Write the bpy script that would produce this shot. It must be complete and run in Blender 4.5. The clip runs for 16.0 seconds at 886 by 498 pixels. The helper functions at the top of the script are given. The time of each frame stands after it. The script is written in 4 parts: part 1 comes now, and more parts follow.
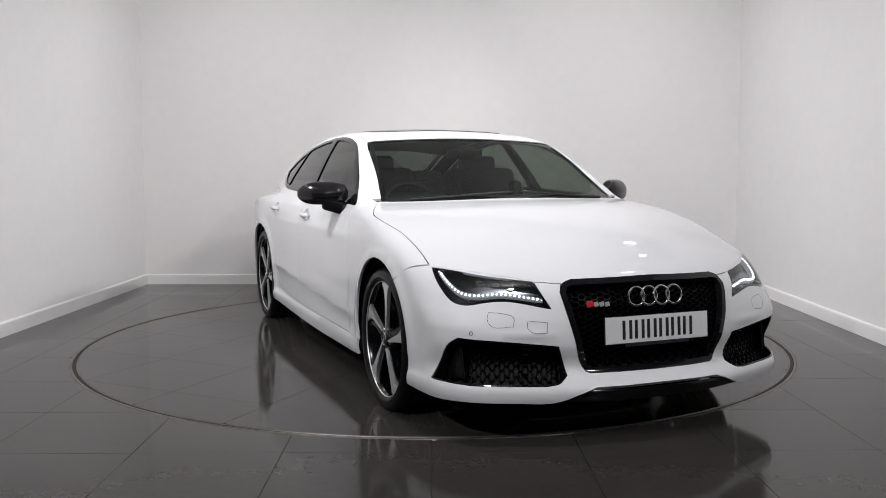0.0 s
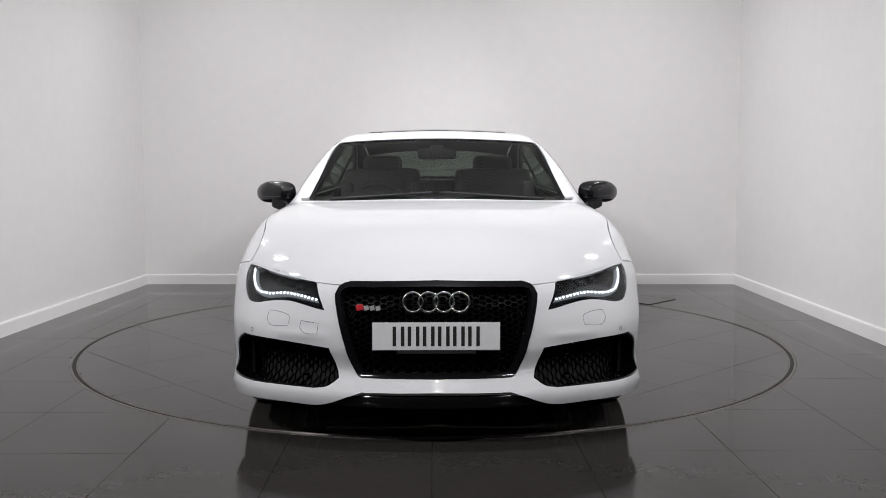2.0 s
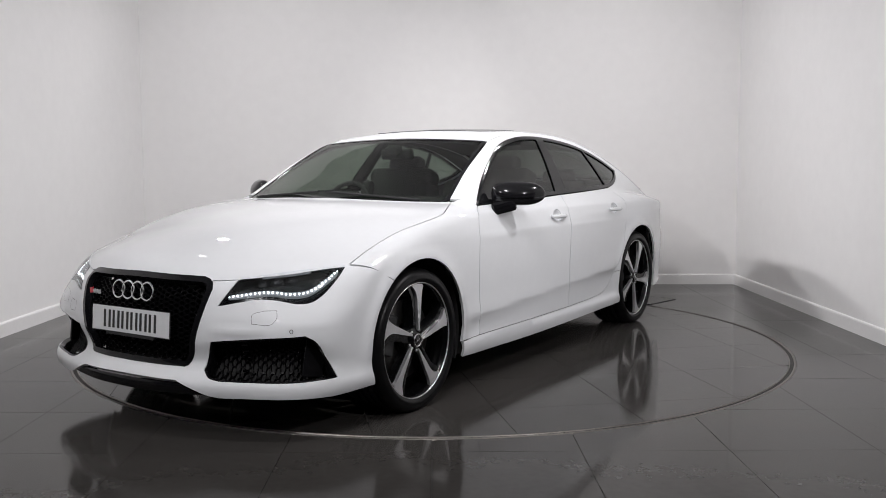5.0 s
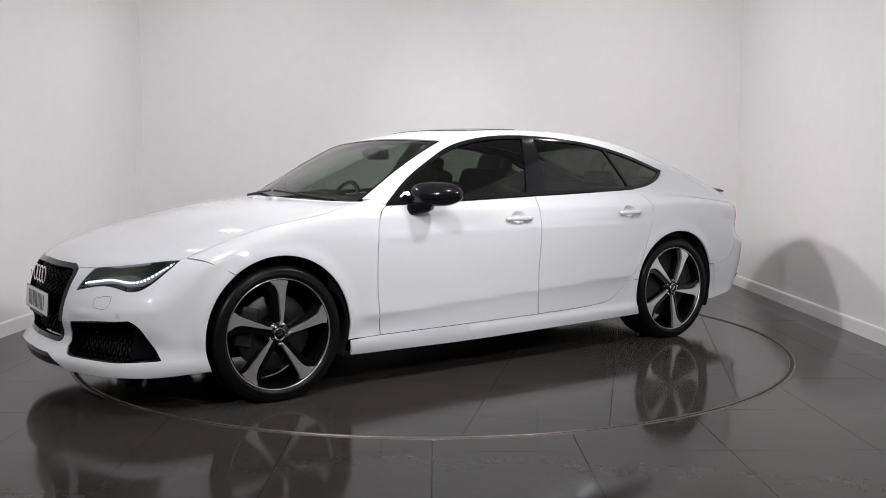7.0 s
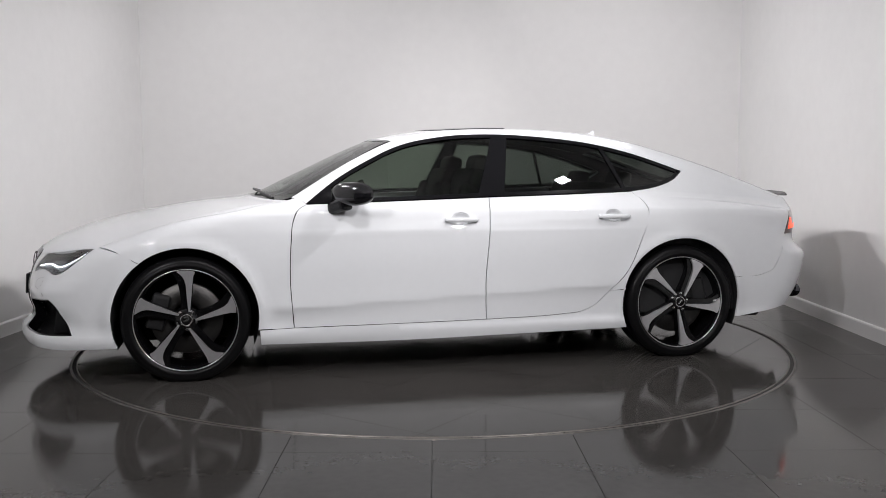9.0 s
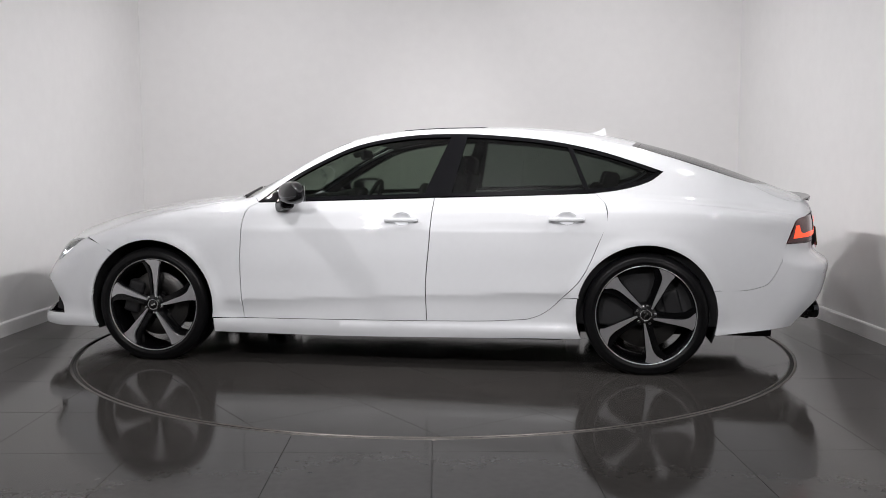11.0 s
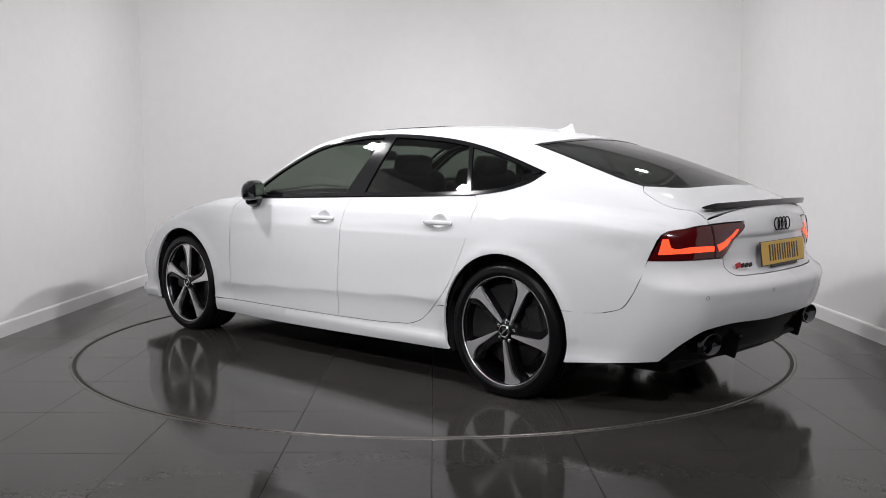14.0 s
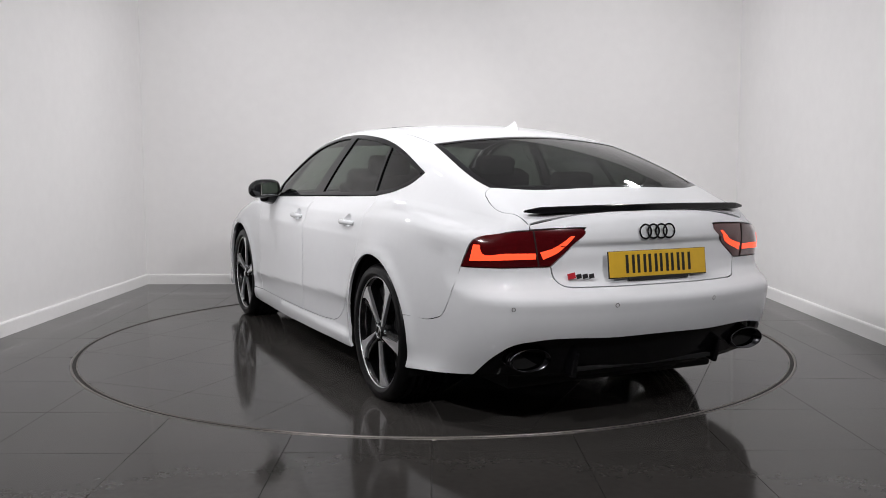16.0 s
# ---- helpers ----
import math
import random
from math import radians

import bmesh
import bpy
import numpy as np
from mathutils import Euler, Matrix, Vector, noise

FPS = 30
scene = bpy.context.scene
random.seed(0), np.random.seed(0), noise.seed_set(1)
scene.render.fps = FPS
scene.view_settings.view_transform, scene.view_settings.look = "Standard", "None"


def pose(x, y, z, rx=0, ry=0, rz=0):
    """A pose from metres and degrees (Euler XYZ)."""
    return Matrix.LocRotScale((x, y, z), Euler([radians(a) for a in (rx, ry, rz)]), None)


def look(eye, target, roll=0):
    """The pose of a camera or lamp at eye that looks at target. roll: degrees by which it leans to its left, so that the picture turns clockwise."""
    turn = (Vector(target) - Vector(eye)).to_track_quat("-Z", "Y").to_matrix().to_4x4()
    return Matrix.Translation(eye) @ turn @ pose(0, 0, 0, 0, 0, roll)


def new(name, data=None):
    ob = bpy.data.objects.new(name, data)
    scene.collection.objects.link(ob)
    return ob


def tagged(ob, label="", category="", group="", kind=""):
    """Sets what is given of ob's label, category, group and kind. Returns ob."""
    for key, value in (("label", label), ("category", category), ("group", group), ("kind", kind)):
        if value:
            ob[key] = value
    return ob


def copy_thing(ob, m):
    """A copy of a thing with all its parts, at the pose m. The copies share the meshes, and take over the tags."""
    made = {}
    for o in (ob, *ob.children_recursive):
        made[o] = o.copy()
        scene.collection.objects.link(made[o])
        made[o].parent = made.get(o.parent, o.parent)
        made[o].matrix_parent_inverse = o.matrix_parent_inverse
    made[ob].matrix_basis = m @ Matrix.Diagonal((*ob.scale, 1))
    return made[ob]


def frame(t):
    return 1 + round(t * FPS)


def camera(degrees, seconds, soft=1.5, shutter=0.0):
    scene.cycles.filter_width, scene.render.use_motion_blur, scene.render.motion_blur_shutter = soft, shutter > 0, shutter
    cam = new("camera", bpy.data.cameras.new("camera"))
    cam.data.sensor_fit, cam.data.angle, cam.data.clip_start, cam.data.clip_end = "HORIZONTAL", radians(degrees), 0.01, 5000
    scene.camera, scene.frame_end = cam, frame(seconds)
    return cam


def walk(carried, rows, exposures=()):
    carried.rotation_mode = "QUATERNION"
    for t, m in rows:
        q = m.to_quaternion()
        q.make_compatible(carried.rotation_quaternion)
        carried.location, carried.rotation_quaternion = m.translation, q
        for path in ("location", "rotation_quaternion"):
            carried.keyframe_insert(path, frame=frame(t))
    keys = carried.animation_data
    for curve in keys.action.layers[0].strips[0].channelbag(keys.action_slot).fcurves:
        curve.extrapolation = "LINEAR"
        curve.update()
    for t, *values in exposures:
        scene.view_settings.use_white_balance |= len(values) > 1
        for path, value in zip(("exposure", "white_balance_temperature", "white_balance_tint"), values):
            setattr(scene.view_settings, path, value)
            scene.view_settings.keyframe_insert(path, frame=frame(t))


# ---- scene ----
# The camera stands still on the entrance side of the photo bay; the car turns on a turntable.
TURNS = [(0.0, -68.51), (0.5, -73.51), (1.0, -79.53), (1.5, -84.48), (2.0, -90.36), (2.5, -95.42), (3.0, -101.35),
         (3.5, -106.38), (4.0, -112.18), (4.5, -117.21), (5.0, -122.98), (5.5, -128.4), (6.0, -134.1), (6.5, -139.6),
         (7.0, -145.3), (7.5, -150.88), (8.0, -156.63), (8.5, -162.0), (9.0, -167.89), (9.5, -173.1), (10.0, -178.6),
         (10.5, -183.8), (11.0, -189.1), (11.5, -194.42), (12.0, -200.49), (12.5, -205.71), (13.0, -211.69),
         (13.5, -216.88), (14.0, -222.93), (14.5, -228.11), (15.0, -234.18), (15.5, -239.29), (16.0, -245.28)]
CAR_X, CAR_Y = 0.1165, 0.023          # the car's middle, off the turntable's axle
TABLE_R = 2.275

cam = camera(52.35, 16.0, soft=0.9)
STAND = pose(0, -6.079, 1.163, 90 - 5.19, 0.1, -0.57)
walk(cam, [(0.0, STAND), (16.0, STAND)], exposures=[(0.0, 0.0), (16.0, 0.0)])

# ---- light ----
world = bpy.data.worlds.new("world")
scene.world = world
world.use_nodes = True
world.node_tree.nodes["Background"].inputs[0].default_value = (0.02, 0.02, 0.022, 1)
world.node_tree.nodes["Background"].inputs[1].default_value = 0.3

CEILING = 3.3
# square panel lamps on short stems under the ceiling, tilted towards the car and the far walls: x, y, watts, spread, aim
LAMP_Z, POWER = 3.12, 0.46
PANELS = [(-2.2, 1.35, 16, 180, (-0.3, 2.2, 0.2)), (2.2, 1.3, 16, 180, (0.3, 2.2, 0.2)),
          (-2.3, 0.3, 48, 90, (2.95, 1.4, 0.1)), (2.25, 0.5, 44, 90, (-3.0, 1.4, 0.1)),
          (-2.3, -1.2, 44, 90, (2.95, 0.4, 0.1)), (2.1, -1.7, 36, 90, (-3.0, 0.3, 0.1)),
          (0.1, -3.4, 66, 150, (0.2, 2.4, 0.7)),
          # hall pair behind the camera: added fill for walls and flanks, no known source
          (-2.4, -5.4, 80, 110, (1.2, 2.6, 0.6)), (2.4, -5.4, 60, 110, (-1.4, 2.6, 0.6))]
for lx, ly, watts, wide, aim in PANELS:
    data = bpy.data.lights.new("panel_lamp", "AREA")
    data.shape, data.size, data.energy, data.color = "SQUARE", 0.14, watts * POWER, (1.0, 0.972, 0.99)
    data.spread = radians(wide)
    new("panel_lamp", data).matrix_world = look((lx, ly, LAMP_Z), aim) @ pose(0, 0, -0.035)

# ---- materials ----
def material(name, colour, rough=0.5, metal=0.0, coat=0.0, mottle=0.0, scale=6.0, bump=0.0, bump_scale=60.0, glow=None, power=0.0, flake=0.0, wear=0.0):
    """A surface with mottling at two scales, uneven gloss and fine relief."""
    m = bpy.data.materials.new(name)
    m.use_nodes = True
    n, l = m.node_tree.nodes, m.node_tree.links
    b = n["Principled BSDF"]
    b.inputs["Base Color"].default_value = (*colour, 1)
    b.inputs["Roughness"].default_value = rough
    b.inputs["Metallic"].default_value = metal
    b.inputs["Coat Weight"].default_value = coat
    b.inputs["Coat Roughness"].default_value = 0.03
    tc = n.new("ShaderNodeTexCoord")
    if mottle:
        a, c = n.new("ShaderNodeTexNoise"), n.new("ShaderNodeTexNoise")
        a.inputs["Scale"].default_value, c.inputs["Scale"].default_value = scale, scale * 11
        a.inputs["Detail"].default_value, c.inputs["Detail"].default_value = 4, 6
        add = n.new("ShaderNodeMath")
        add.operation = "ADD"
        ramp = n.new("ShaderNodeMapRange")
        ramp.inputs["From Min"].default_value, ramp.inputs["From Max"].default_value = 0.7, 1.3
        ramp.inputs["To Min"].default_value, ramp.inputs["To Max"].default_value = 1 - mottle, 1 + mottle
        mix = n.new("ShaderNodeVectorMath")
        mix.operation = "SCALE"
        mix.inputs[0].default_value = colour
        for q in (a, c):
            l.new(tc.outputs["Object"], q.inputs["Vector"])
        l.new(a.outputs["Fac"], add.inputs[0])
        l.new(c.outputs["Fac"], add.inputs[1])
        l.new(add.outputs[0], ramp.inputs["Value"])
        l.new(ramp.outputs[0], mix.inputs["Scale"])
        l.new(mix.outputs[0], b.inputs["Base Color"])
        if wear:
            rr = n.new("ShaderNodeMapRange")
            rr.inputs["From Min"].default_value, rr.inputs["From Max"].default_value = 0.3, 0.7
            rr.inputs["To Min"].default_value, rr.inputs["To Max"].default_value = max(rough - wear, 0.02), rough + wear
            l.new(a.outputs["Fac"], rr.inputs["Value"])
            l.new(rr.outputs[0], b.inputs["Roughness"])
    if bump:
        t = n.new("ShaderNodeTexNoise")
        t.inputs["Scale"].default_value, t.inputs["Detail"].default_value = bump_scale, 3
        bp = n.new("ShaderNodeBump")
        bp.inputs["Strength"].default_value, bp.inputs["Distance"].default_value = bump, 0.002
        l.new(tc.outputs["Object"], t.inputs["Vector"])
        l.new(t.outputs["Fac"], bp.inputs["Height"])
        l.new(bp.outputs[0], b.inputs["Normal"])
    if glow:
        b.inputs["Emission Color"].default_value = (*glow, 1)
        b.inputs["Emission Strength"].default_value = power
    return m


def glass(name, tint, rough=0.0):
    """A thin pane: it passes tinted light and mirrors by Fresnel."""
    m = bpy.data.materials.new(name)
    m.use_nodes = True
    n, l = m.node_tree.nodes, m.node_tree.links
    n.remove(n["Principled BSDF"])
    t, g, f, x, p, q = (n.new("ShaderNode" + k) for k in ("BsdfTransparent", "BsdfGlossy", "LayerWeight", "MixShader", "Math", "Math"))
    t.inputs["Color"].default_value = (*tint, 1)
    g.inputs["Roughness"].default_value = rough
    f.inputs["Blend"].default_value = 0.5
    p.operation, q.operation = "POWER", "MULTIPLY_ADD"
    p.inputs[1].default_value = 5.0
    q.inputs[1].default_value, q.inputs[2].default_value = 0.93, 0.07
    l.new(f.outputs["Facing"], p.inputs[0])
    l.new(p.outputs[0], q.inputs[0])
    l.new(q.outputs[0], x.inputs[0])
    l.new(t.outputs[0], x.inputs[1])
    l.new(g.outputs[0], x.inputs[2])
    l.new(x.outputs[0], n["Material Output"].inputs["Surface"])
    return m


PAINT = material("white_paint", (0.70, 0.715, 0.732), 0.6, coat=1.0, mottle=0.012, scale=2.5)
PAINT.node_tree.nodes["Principled BSDF"].inputs["Specular IOR Level"].default_value = 0.1
GLOSS = material("gloss_black", (0.006, 0.006, 0.007), 0.10, coat=0.0, mottle=0.2, scale=9)
GLOSS.node_tree.nodes["Principled BSDF"].inputs["Specular IOR Level"].default_value = 0.28
CARBON = material("carbon_black", (0.007, 0.007, 0.008), 0.12, mottle=0.3, scale=60)
MESH = material("grille_black", (0.003, 0.003, 0.0035), 0.35, mottle=0.2, scale=20)
MESH.node_tree.nodes["Principled BSDF"].inputs["Specular IOR Level"].default_value = 0.06
DARKCHROME = material("dark_chrome", (0.10, 0.10, 0.11), 0.14, metal=1.0, mottle=0.1, scale=15)
HALL = material("hall_grey", (0.13, 0.13, 0.135), 0.8, mottle=0.06, scale=0.8)
SATIN = material("satin_black", (0.012, 0.012, 0.013), 0.45, mottle=0.25, scale=12, bump=0.2)
UNDER = material("underbody_black", (0.007, 0.007, 0.0075), 0.8, mottle=0.3, scale=5, bump=0.5, bump_scale=30)
RUBBER = material("tyre_rubber", (0.006, 0.006, 0.0065), 0.34, mottle=0.25, scale=8, bump=0.25, bump_scale=120)
RUBBER.node_tree.nodes["Principled BSDF"].inputs["Specular IOR Level"].default_value = 0.15
ALLOY = material("machined_alloy", (0.74, 0.74, 0.755), 0.32, metal=0.85, mottle=0.06, scale=30)
RIMBLACK = material("rim_gloss_black", (0.003, 0.003, 0.0035), 0.16, coat=0.0, mottle=0.2, scale=9)
CHROME = material("chrome", (0.78, 0.79, 0.80), 0.16, metal=1.0, mottle=0.04, scale=15)
STEEL = material("brake_steel", (0.07, 0.068, 0.066), 0.42, metal=0.9, mottle=0.15, scale=14, bump=0.2)
CABIN = material("cabin_black", (0.007, 0.007, 0.008), 0.7, mottle=0.25, scale=10, bump=0.4, bump_scale=90)
LEATHER = material("black_leather", (0.007, 0.007, 0.008), 0.6, mottle=0.2, scale=12, bump=0.35, bump_scale=70)
PANE = glass("tinted_glass", (0.31, 0.355, 0.31))
SCREEN = glass("clear_screen_glass", (0.47, 0.535, 0.475))
PRIVACY = glass("privacy_glass", (0.24, 0.27, 0.245))
REARPANE = glass("dark_rear_glass", (0.17, 0.19, 0.175))
LENS = glass("clear_lens", (0.93, 0.95, 0.97), 0.02)
SMOKE = material("headlamp_inner", (0.018, 0.019, 0.021), 0.25, metal=0.5, mottle=0.3, scale=20)
SILVER = material("reflector_silver", (0.16, 0.165, 0.175), 0.18, metal=1.0, mottle=0.1, scale=25)
DRL = material("daylight_led", (0.09, 0.095, 0.10), 0.3, glow=(0.86, 0.93, 1.0), power=0.15)
LED = material("led_point", (0.8, 0.82, 0.85), 0.3, glow=(0.9, 0.95, 1.0), power=3.0)
REDLENS = material("red_lens", (0.065, 0.003, 0.0045), 0.10, coat=1.0, mottle=0.2, scale=30)
REDGLOW = material("tail_led", (0.6, 0.03, 0.01), 0.3, glow=(1.0, 0.085, 0.03), power=1.3)
PLATE_W = material("white_plate", (0.66, 0.67, 0.68), 0.35, mottle=0.04, scale=25)
PLATE_Y = material("yellow_plate", (0.62, 0.38, 0.03), 0.35, mottle=0.04, scale=25)
INK = material("plate_ink", (0.012, 0.012, 0.012), 0.45)
RED = material("badge_red", (0.45, 0.02, 0.03), 0.3)
WALL = material("wall_paint", (0.72, 0.715, 0.71), 0.75, mottle=0.02, scale=0.9, bump=0.12, bump_scale=140)
CEIL = material("ceiling_paint", (0.45, 0.45, 0.455), 0.8, mottle=0.03, scale=1.5)
TRIM = material("skirting_gloss", (0.78, 0.775, 0.77), 0.4, mottle=0.02, scale=3)
TILE = material("porcelain_tile", (0.050, 0.047, 0.044), 0.10, mottle=0.10, scale=2.2, wear=0.04, bump=0.02, bump_scale=9)
TILE.node_tree.nodes["Principled BSDF"].inputs["Specular IOR Level"].default_value = 0.14
BADGE = material("badge_silver", (0.42, 0.43, 0.44), 0.3, metal=0.3, mottle=0.08, scale=40)
GROUT = material("grout", (0.045, 0.043, 0.04), 0.8, mottle=0.2, scale=20, bump=0.3)
EDGE = material("turntable_edge_metal", (0.23, 0.215, 0.20), 0.42, metal=1.0, mottle=0.15, scale=8)
GAP = material("dark_gap", (0.006, 0.006, 0.006), 0.9)
GLOWPANEL = material("lamp_diffuser", (0.9, 0.9, 0.9), 0.5, glow=(1.0, 0.97, 0.94), power=3.0)

# ---- the car's outer form ----
def spline(pts):
    """A smooth curve through (x, y) pairs, as a table."""
    p = np.array(sorted(pts), float)
    x, y = p[:, 0], p[:, 1]
    d = np.diff(y) / np.diff(x)
    m = np.empty(len(x))
    m[0], m[-1] = d[0], d[-1]
    h = np.diff(x)
    m[1:-1] = (d[:-1] * h[1:] + d[1:] * h[:-1]) / (h[:-1] + h[1:])
    u = np.linspace(x[0], x[-1], 700)
    i = np.clip(np.searchsorted(x, u) - 1, 0, len(h) - 1)
    s = (u - x[i]) / h[i]
    v = ((1 + 2 * s) * (1 - s) ** 2 * y[i] + s * (1 - s) ** 2 * h[i] * m[i]
         + s * s * (3 - 2 * s) * y[i + 1] + s * s * (s - 1) * h[i] * m[i + 1])
    return lambda q: np.interp(q, u, v)


hood_line = spline([(2.5, 0.60), (2.40, 0.665), (2.30, 0.730), (2.2, 0.775), (2.07, 0.823), (1.91, 0.869), (1.75, 0.904),
                    (1.58, 0.935), (1.25, 0.977), (1.1, 0.988), (0.9, 0.995), (0, 0.99), (-1.2, 1.0), (-1.9, 1.0), (-2.6, 0.93)])
hood_fall = spline([(2.5, 0.15), (2.3, 0.14), (1.9, 0.12), (1.5, 0.07), (1.0, 0.03), (0, 0.03), (-1.4, 0.03), (-2.0, 0.07), (-2.6, 0.10)])
roof_line = spline([(2.6, 0.2), (1.5, 0.80), (1.1, 0.985), (0.92, 1.076), (0.72, 1.171), (0.54, 1.256), (0.42, 1.308), (0.33, 1.342), (0.25, 1.362),
                    (0.05, 1.396), (-0.2, 1.415), (-0.45, 1.420), (-0.8, 1.416), (-1.12, 1.386), (-1.45, 1.323), (-1.8, 1.224),
                    (-2.05, 1.134), (-2.2, 1.076), (-2.32, 1.030), (-2.42, 0.992), (-2.6, 0.94)])
roof_fall = spline([(1.2, 0.09), (0.85, 0.072), (0.55, 0.052), (0.28, 0.034), (0, 0.030), (-0.4, 0.034), (-1.0, 0.050), (-1.6, 0.066), (-2.6, 0.055)])
glass_side = spline([(z, 0.864 - 0.46 * (z - 0.95) - 0.33 * (z - 0.95) ** 2) for z in (0.8, 0.9, 1.0, 1.1, 1.2, 1.3, 1.4, 1.5)])
glass_taper = spline([(1.4, 0.06), (0.8, 0.022), (0.4, 0.0075), (-0.1, 0), (-0.6, 0.0075), (-1.0, 0.026), (-1.3, 0.049), (-1.55, 0.079), (-2.0, 0.145), (-2.4, 0.22), (-2.7, 0.28)])
flank = spline([(0.1, 0.86), (0.17, 0.895), (0.21, 0.914), (0.25, 0.918), (0.272, 0.912), (0.30, 0.908), (0.38, 0.909), (0.48, 0.912), (0.60, 0.914), (0.75, 0.911),
                (0.86, 0.902), (0.905, 0.893), (0.918, 0.888), (0.93, 0.876), (0.945, 0.860), (1.0, 0.80)])
plan_out = spline([(2.6, -0.22), (2.3, -0.09), (2.1, -0.03), (1.9, 0.0), (1.72, 0.008), (1.45, 0.018), (1.1, 0.008), (0.8, 0.0), (0.4, -0.002), (-0.4, 0.0),
                   (-0.95, 0.002), (-1.2, 0.012), (-1.45, 0.022), (-1.75, 0.008), (-1.95, -0.022), (-2.15, -0.06), (-2.4, -0.13), (-2.7, -0.24)])
nose = spline([(0.1, 2.38), (0.2, 2.45), (0.25, 2.455), (0.32, 2.39), (0.43, 2.405), (0.55, 2.402), (0.65, 2.385), (0.72, 2.345), (0.85, 2.27)])
nose_plan = spline([(0, 0), (0.2, 0.014), (0.46, 0.082), (0.65, 0.155), (0.8, 0.235), (0.9, 0.33), (1.0, 0.47)])
tail = spline([(0.15, -2.36), (0.25, -2.44), (0.35, -2.50), (0.45, -2.545), (0.56, -2.570), (0.605, -2.573), (0.622, -2.564), (0.648, -2.524), (0.67, -2.50), (0.8, -2.485),
               (0.90, -2.475), (0.98, -2.455), (1.1, -2.38)])
tail_plan = spline([(0, 0), (0.25, 0.014), (0.46, 0.055), (0.62, 0.105), (0.72, 0.15), (0.80, 0.225), (0.88, 0.34), (1.0, 0.55)])

nose_round = spline([(0.1, 1.0), (0.3, 1.0), (0.46, 0.92), (0.53, 1.0), (0.61, 1.22), (0.9, 1.22)])


def smax(a, b, k):
    h = np.clip(0.5 + 0.5 * (a - b) / k, 0, 1)
    return b + (a - b) * h + k * h * (1 - h)


def soft(v, wide):
    """Rises smoothly from 0 to 1 as v goes from 0 to wide."""
    t = np.clip(v / wide, 0, 1)
    return t * t * (3 - 2 * t)


def form(p):
    """Below zero inside the car's outer form; p is (n, 3), mirrored about y = 0."""
    x, y, z = p[:, 0], np.abs(p[:, 1]), p[:, 2]
    side = y - flank(z) - plan_out(x) * np.clip((1.05 - z) / 0.25, 0.2, 1)
    # flared arches
    for wx in (1.4575, -1.4575):
        r = np.hypot(x - wx, z - 0.345)
        side = side - 0.013 * np.exp(-((r - 0.395) / 0.04) ** 2) * np.clip((z - 0.25) / 0.1, 0, 1)
    # the doors tuck in below a rising crease
    crease = 0.420 - 0.042 * x
    doors = np.clip((1.10 - np.abs(x + 0.02)) / 0.14, 0, 1)
    fall = np.clip((crease - z) / 0.10, 0, 1)
    swell = soft(crease + 0.13 - z, 0.14)
    side = side - 0.010 * swell * doors
    # fine shoulder crease along the doors
    side = side - 0.0035 * np.clip(1 - np.abs(z - 0.822 + 0.045 * x) / 0.04, 0, 1) * np.clip((1.15 - np.abs(x + 0.1)) / 0.3, 0, 1)
    side = side + 0.022 * fall * (2 - fall) * soft(z - 0.238, 0.036) * soft(1.08 - np.abs(x + 0.02), 0.14)
    top = z - hood_line(x) + hood_fall(x) * (y / 0.8) ** 2
    front = x - nose(z) + nose_plan(y) * nose_round(z)
    # ridge over the side intakes
    front = front - 0.007 * np.exp(-((z - 0.482 - 0.06 * (y - 0.6)) / 0.020) ** 2) * np.clip((y - 0.42) / 0.1, 0, 1)
    back = tail(z) + tail_plan(y) - x
    # the boot face is drawn in below a ledge over the plate
    back = back + 0.015 * soft(0.850 - z, 0.026) * soft(z - 0.66, 0.14) * soft(0.52 - y, 0.10)
    low = smax(smax(smax(side, top, np.interp(x, [-0.6, 0.9], [0.036, 0.065])), front, 0.09), back, 0.07)
    gside = (y - glass_side(z) + glass_taper(x)) * 0.84
    gtop = (z - roof_line(x) + roof_fall(x) * (y / 0.6) ** 2) * 0.9
    cabin = smax(smax(smax(gside, gtop, 0.055), back, 0.05), x - 1.5, 0.05)
    return -smax(-low, -cabin, 0.035)


def normals_of(p):
    e = 0.004
    g = np.stack([form(p + np.eye(3)[i] * e) - form(p - np.eye(3)[i] * e) for i in range(3)], -1)
    return g / (np.linalg.norm(g, axis=1, keepdims=True) + 1e-12)


def land(origin, way, reach):
    """Where rays from outside first meet the form (n, 3)."""
    n = len(origin)
    ss = np.linspace(0, reach, 90)
    best, bestf, found = np.zeros(n), np.full(n, 9.0), np.full(n, -1.0)
    for s in ss:
        f = form(origin + way * s)
        hit = (f < 0) & (found < 0)
        found[hit] = s
        better = f < bestf
        best[better], bestf[better] = s, f[better]
    step = ss[1]
    lo, hi = np.where(found < 0, best, found - step), np.where(found < 0, best, found)
    for _ in range(22):
        mid = (lo + hi) / 2
        inside = form(origin + way * mid[:, None]) < 0
        hi, lo = np.where(inside, mid, hi), np.where(inside, lo, mid)
    return origin + way * hi[:, None]

from mathutils.geometry import delaunay_2d_cdt as mathutils_cdt

# ---- helpers for meshes ----
def mesh(name, verts, faces, mat, smooth=False, normals=None):
    me = bpy.data.meshes.new(name)
    me.from_pydata([tuple(map(float, v)) for v in verts], [], [tuple(map(int, f)) for f in faces])
    me.materials.append(mat)
    if smooth:
        me.polygons.foreach_set("use_smooth", [True] * len(me.polygons))
    if normals is not None:
        me.normals_split_custom_set_from_vertices([tuple(map(float, v)) for v in normals])
    me.update()
    return me


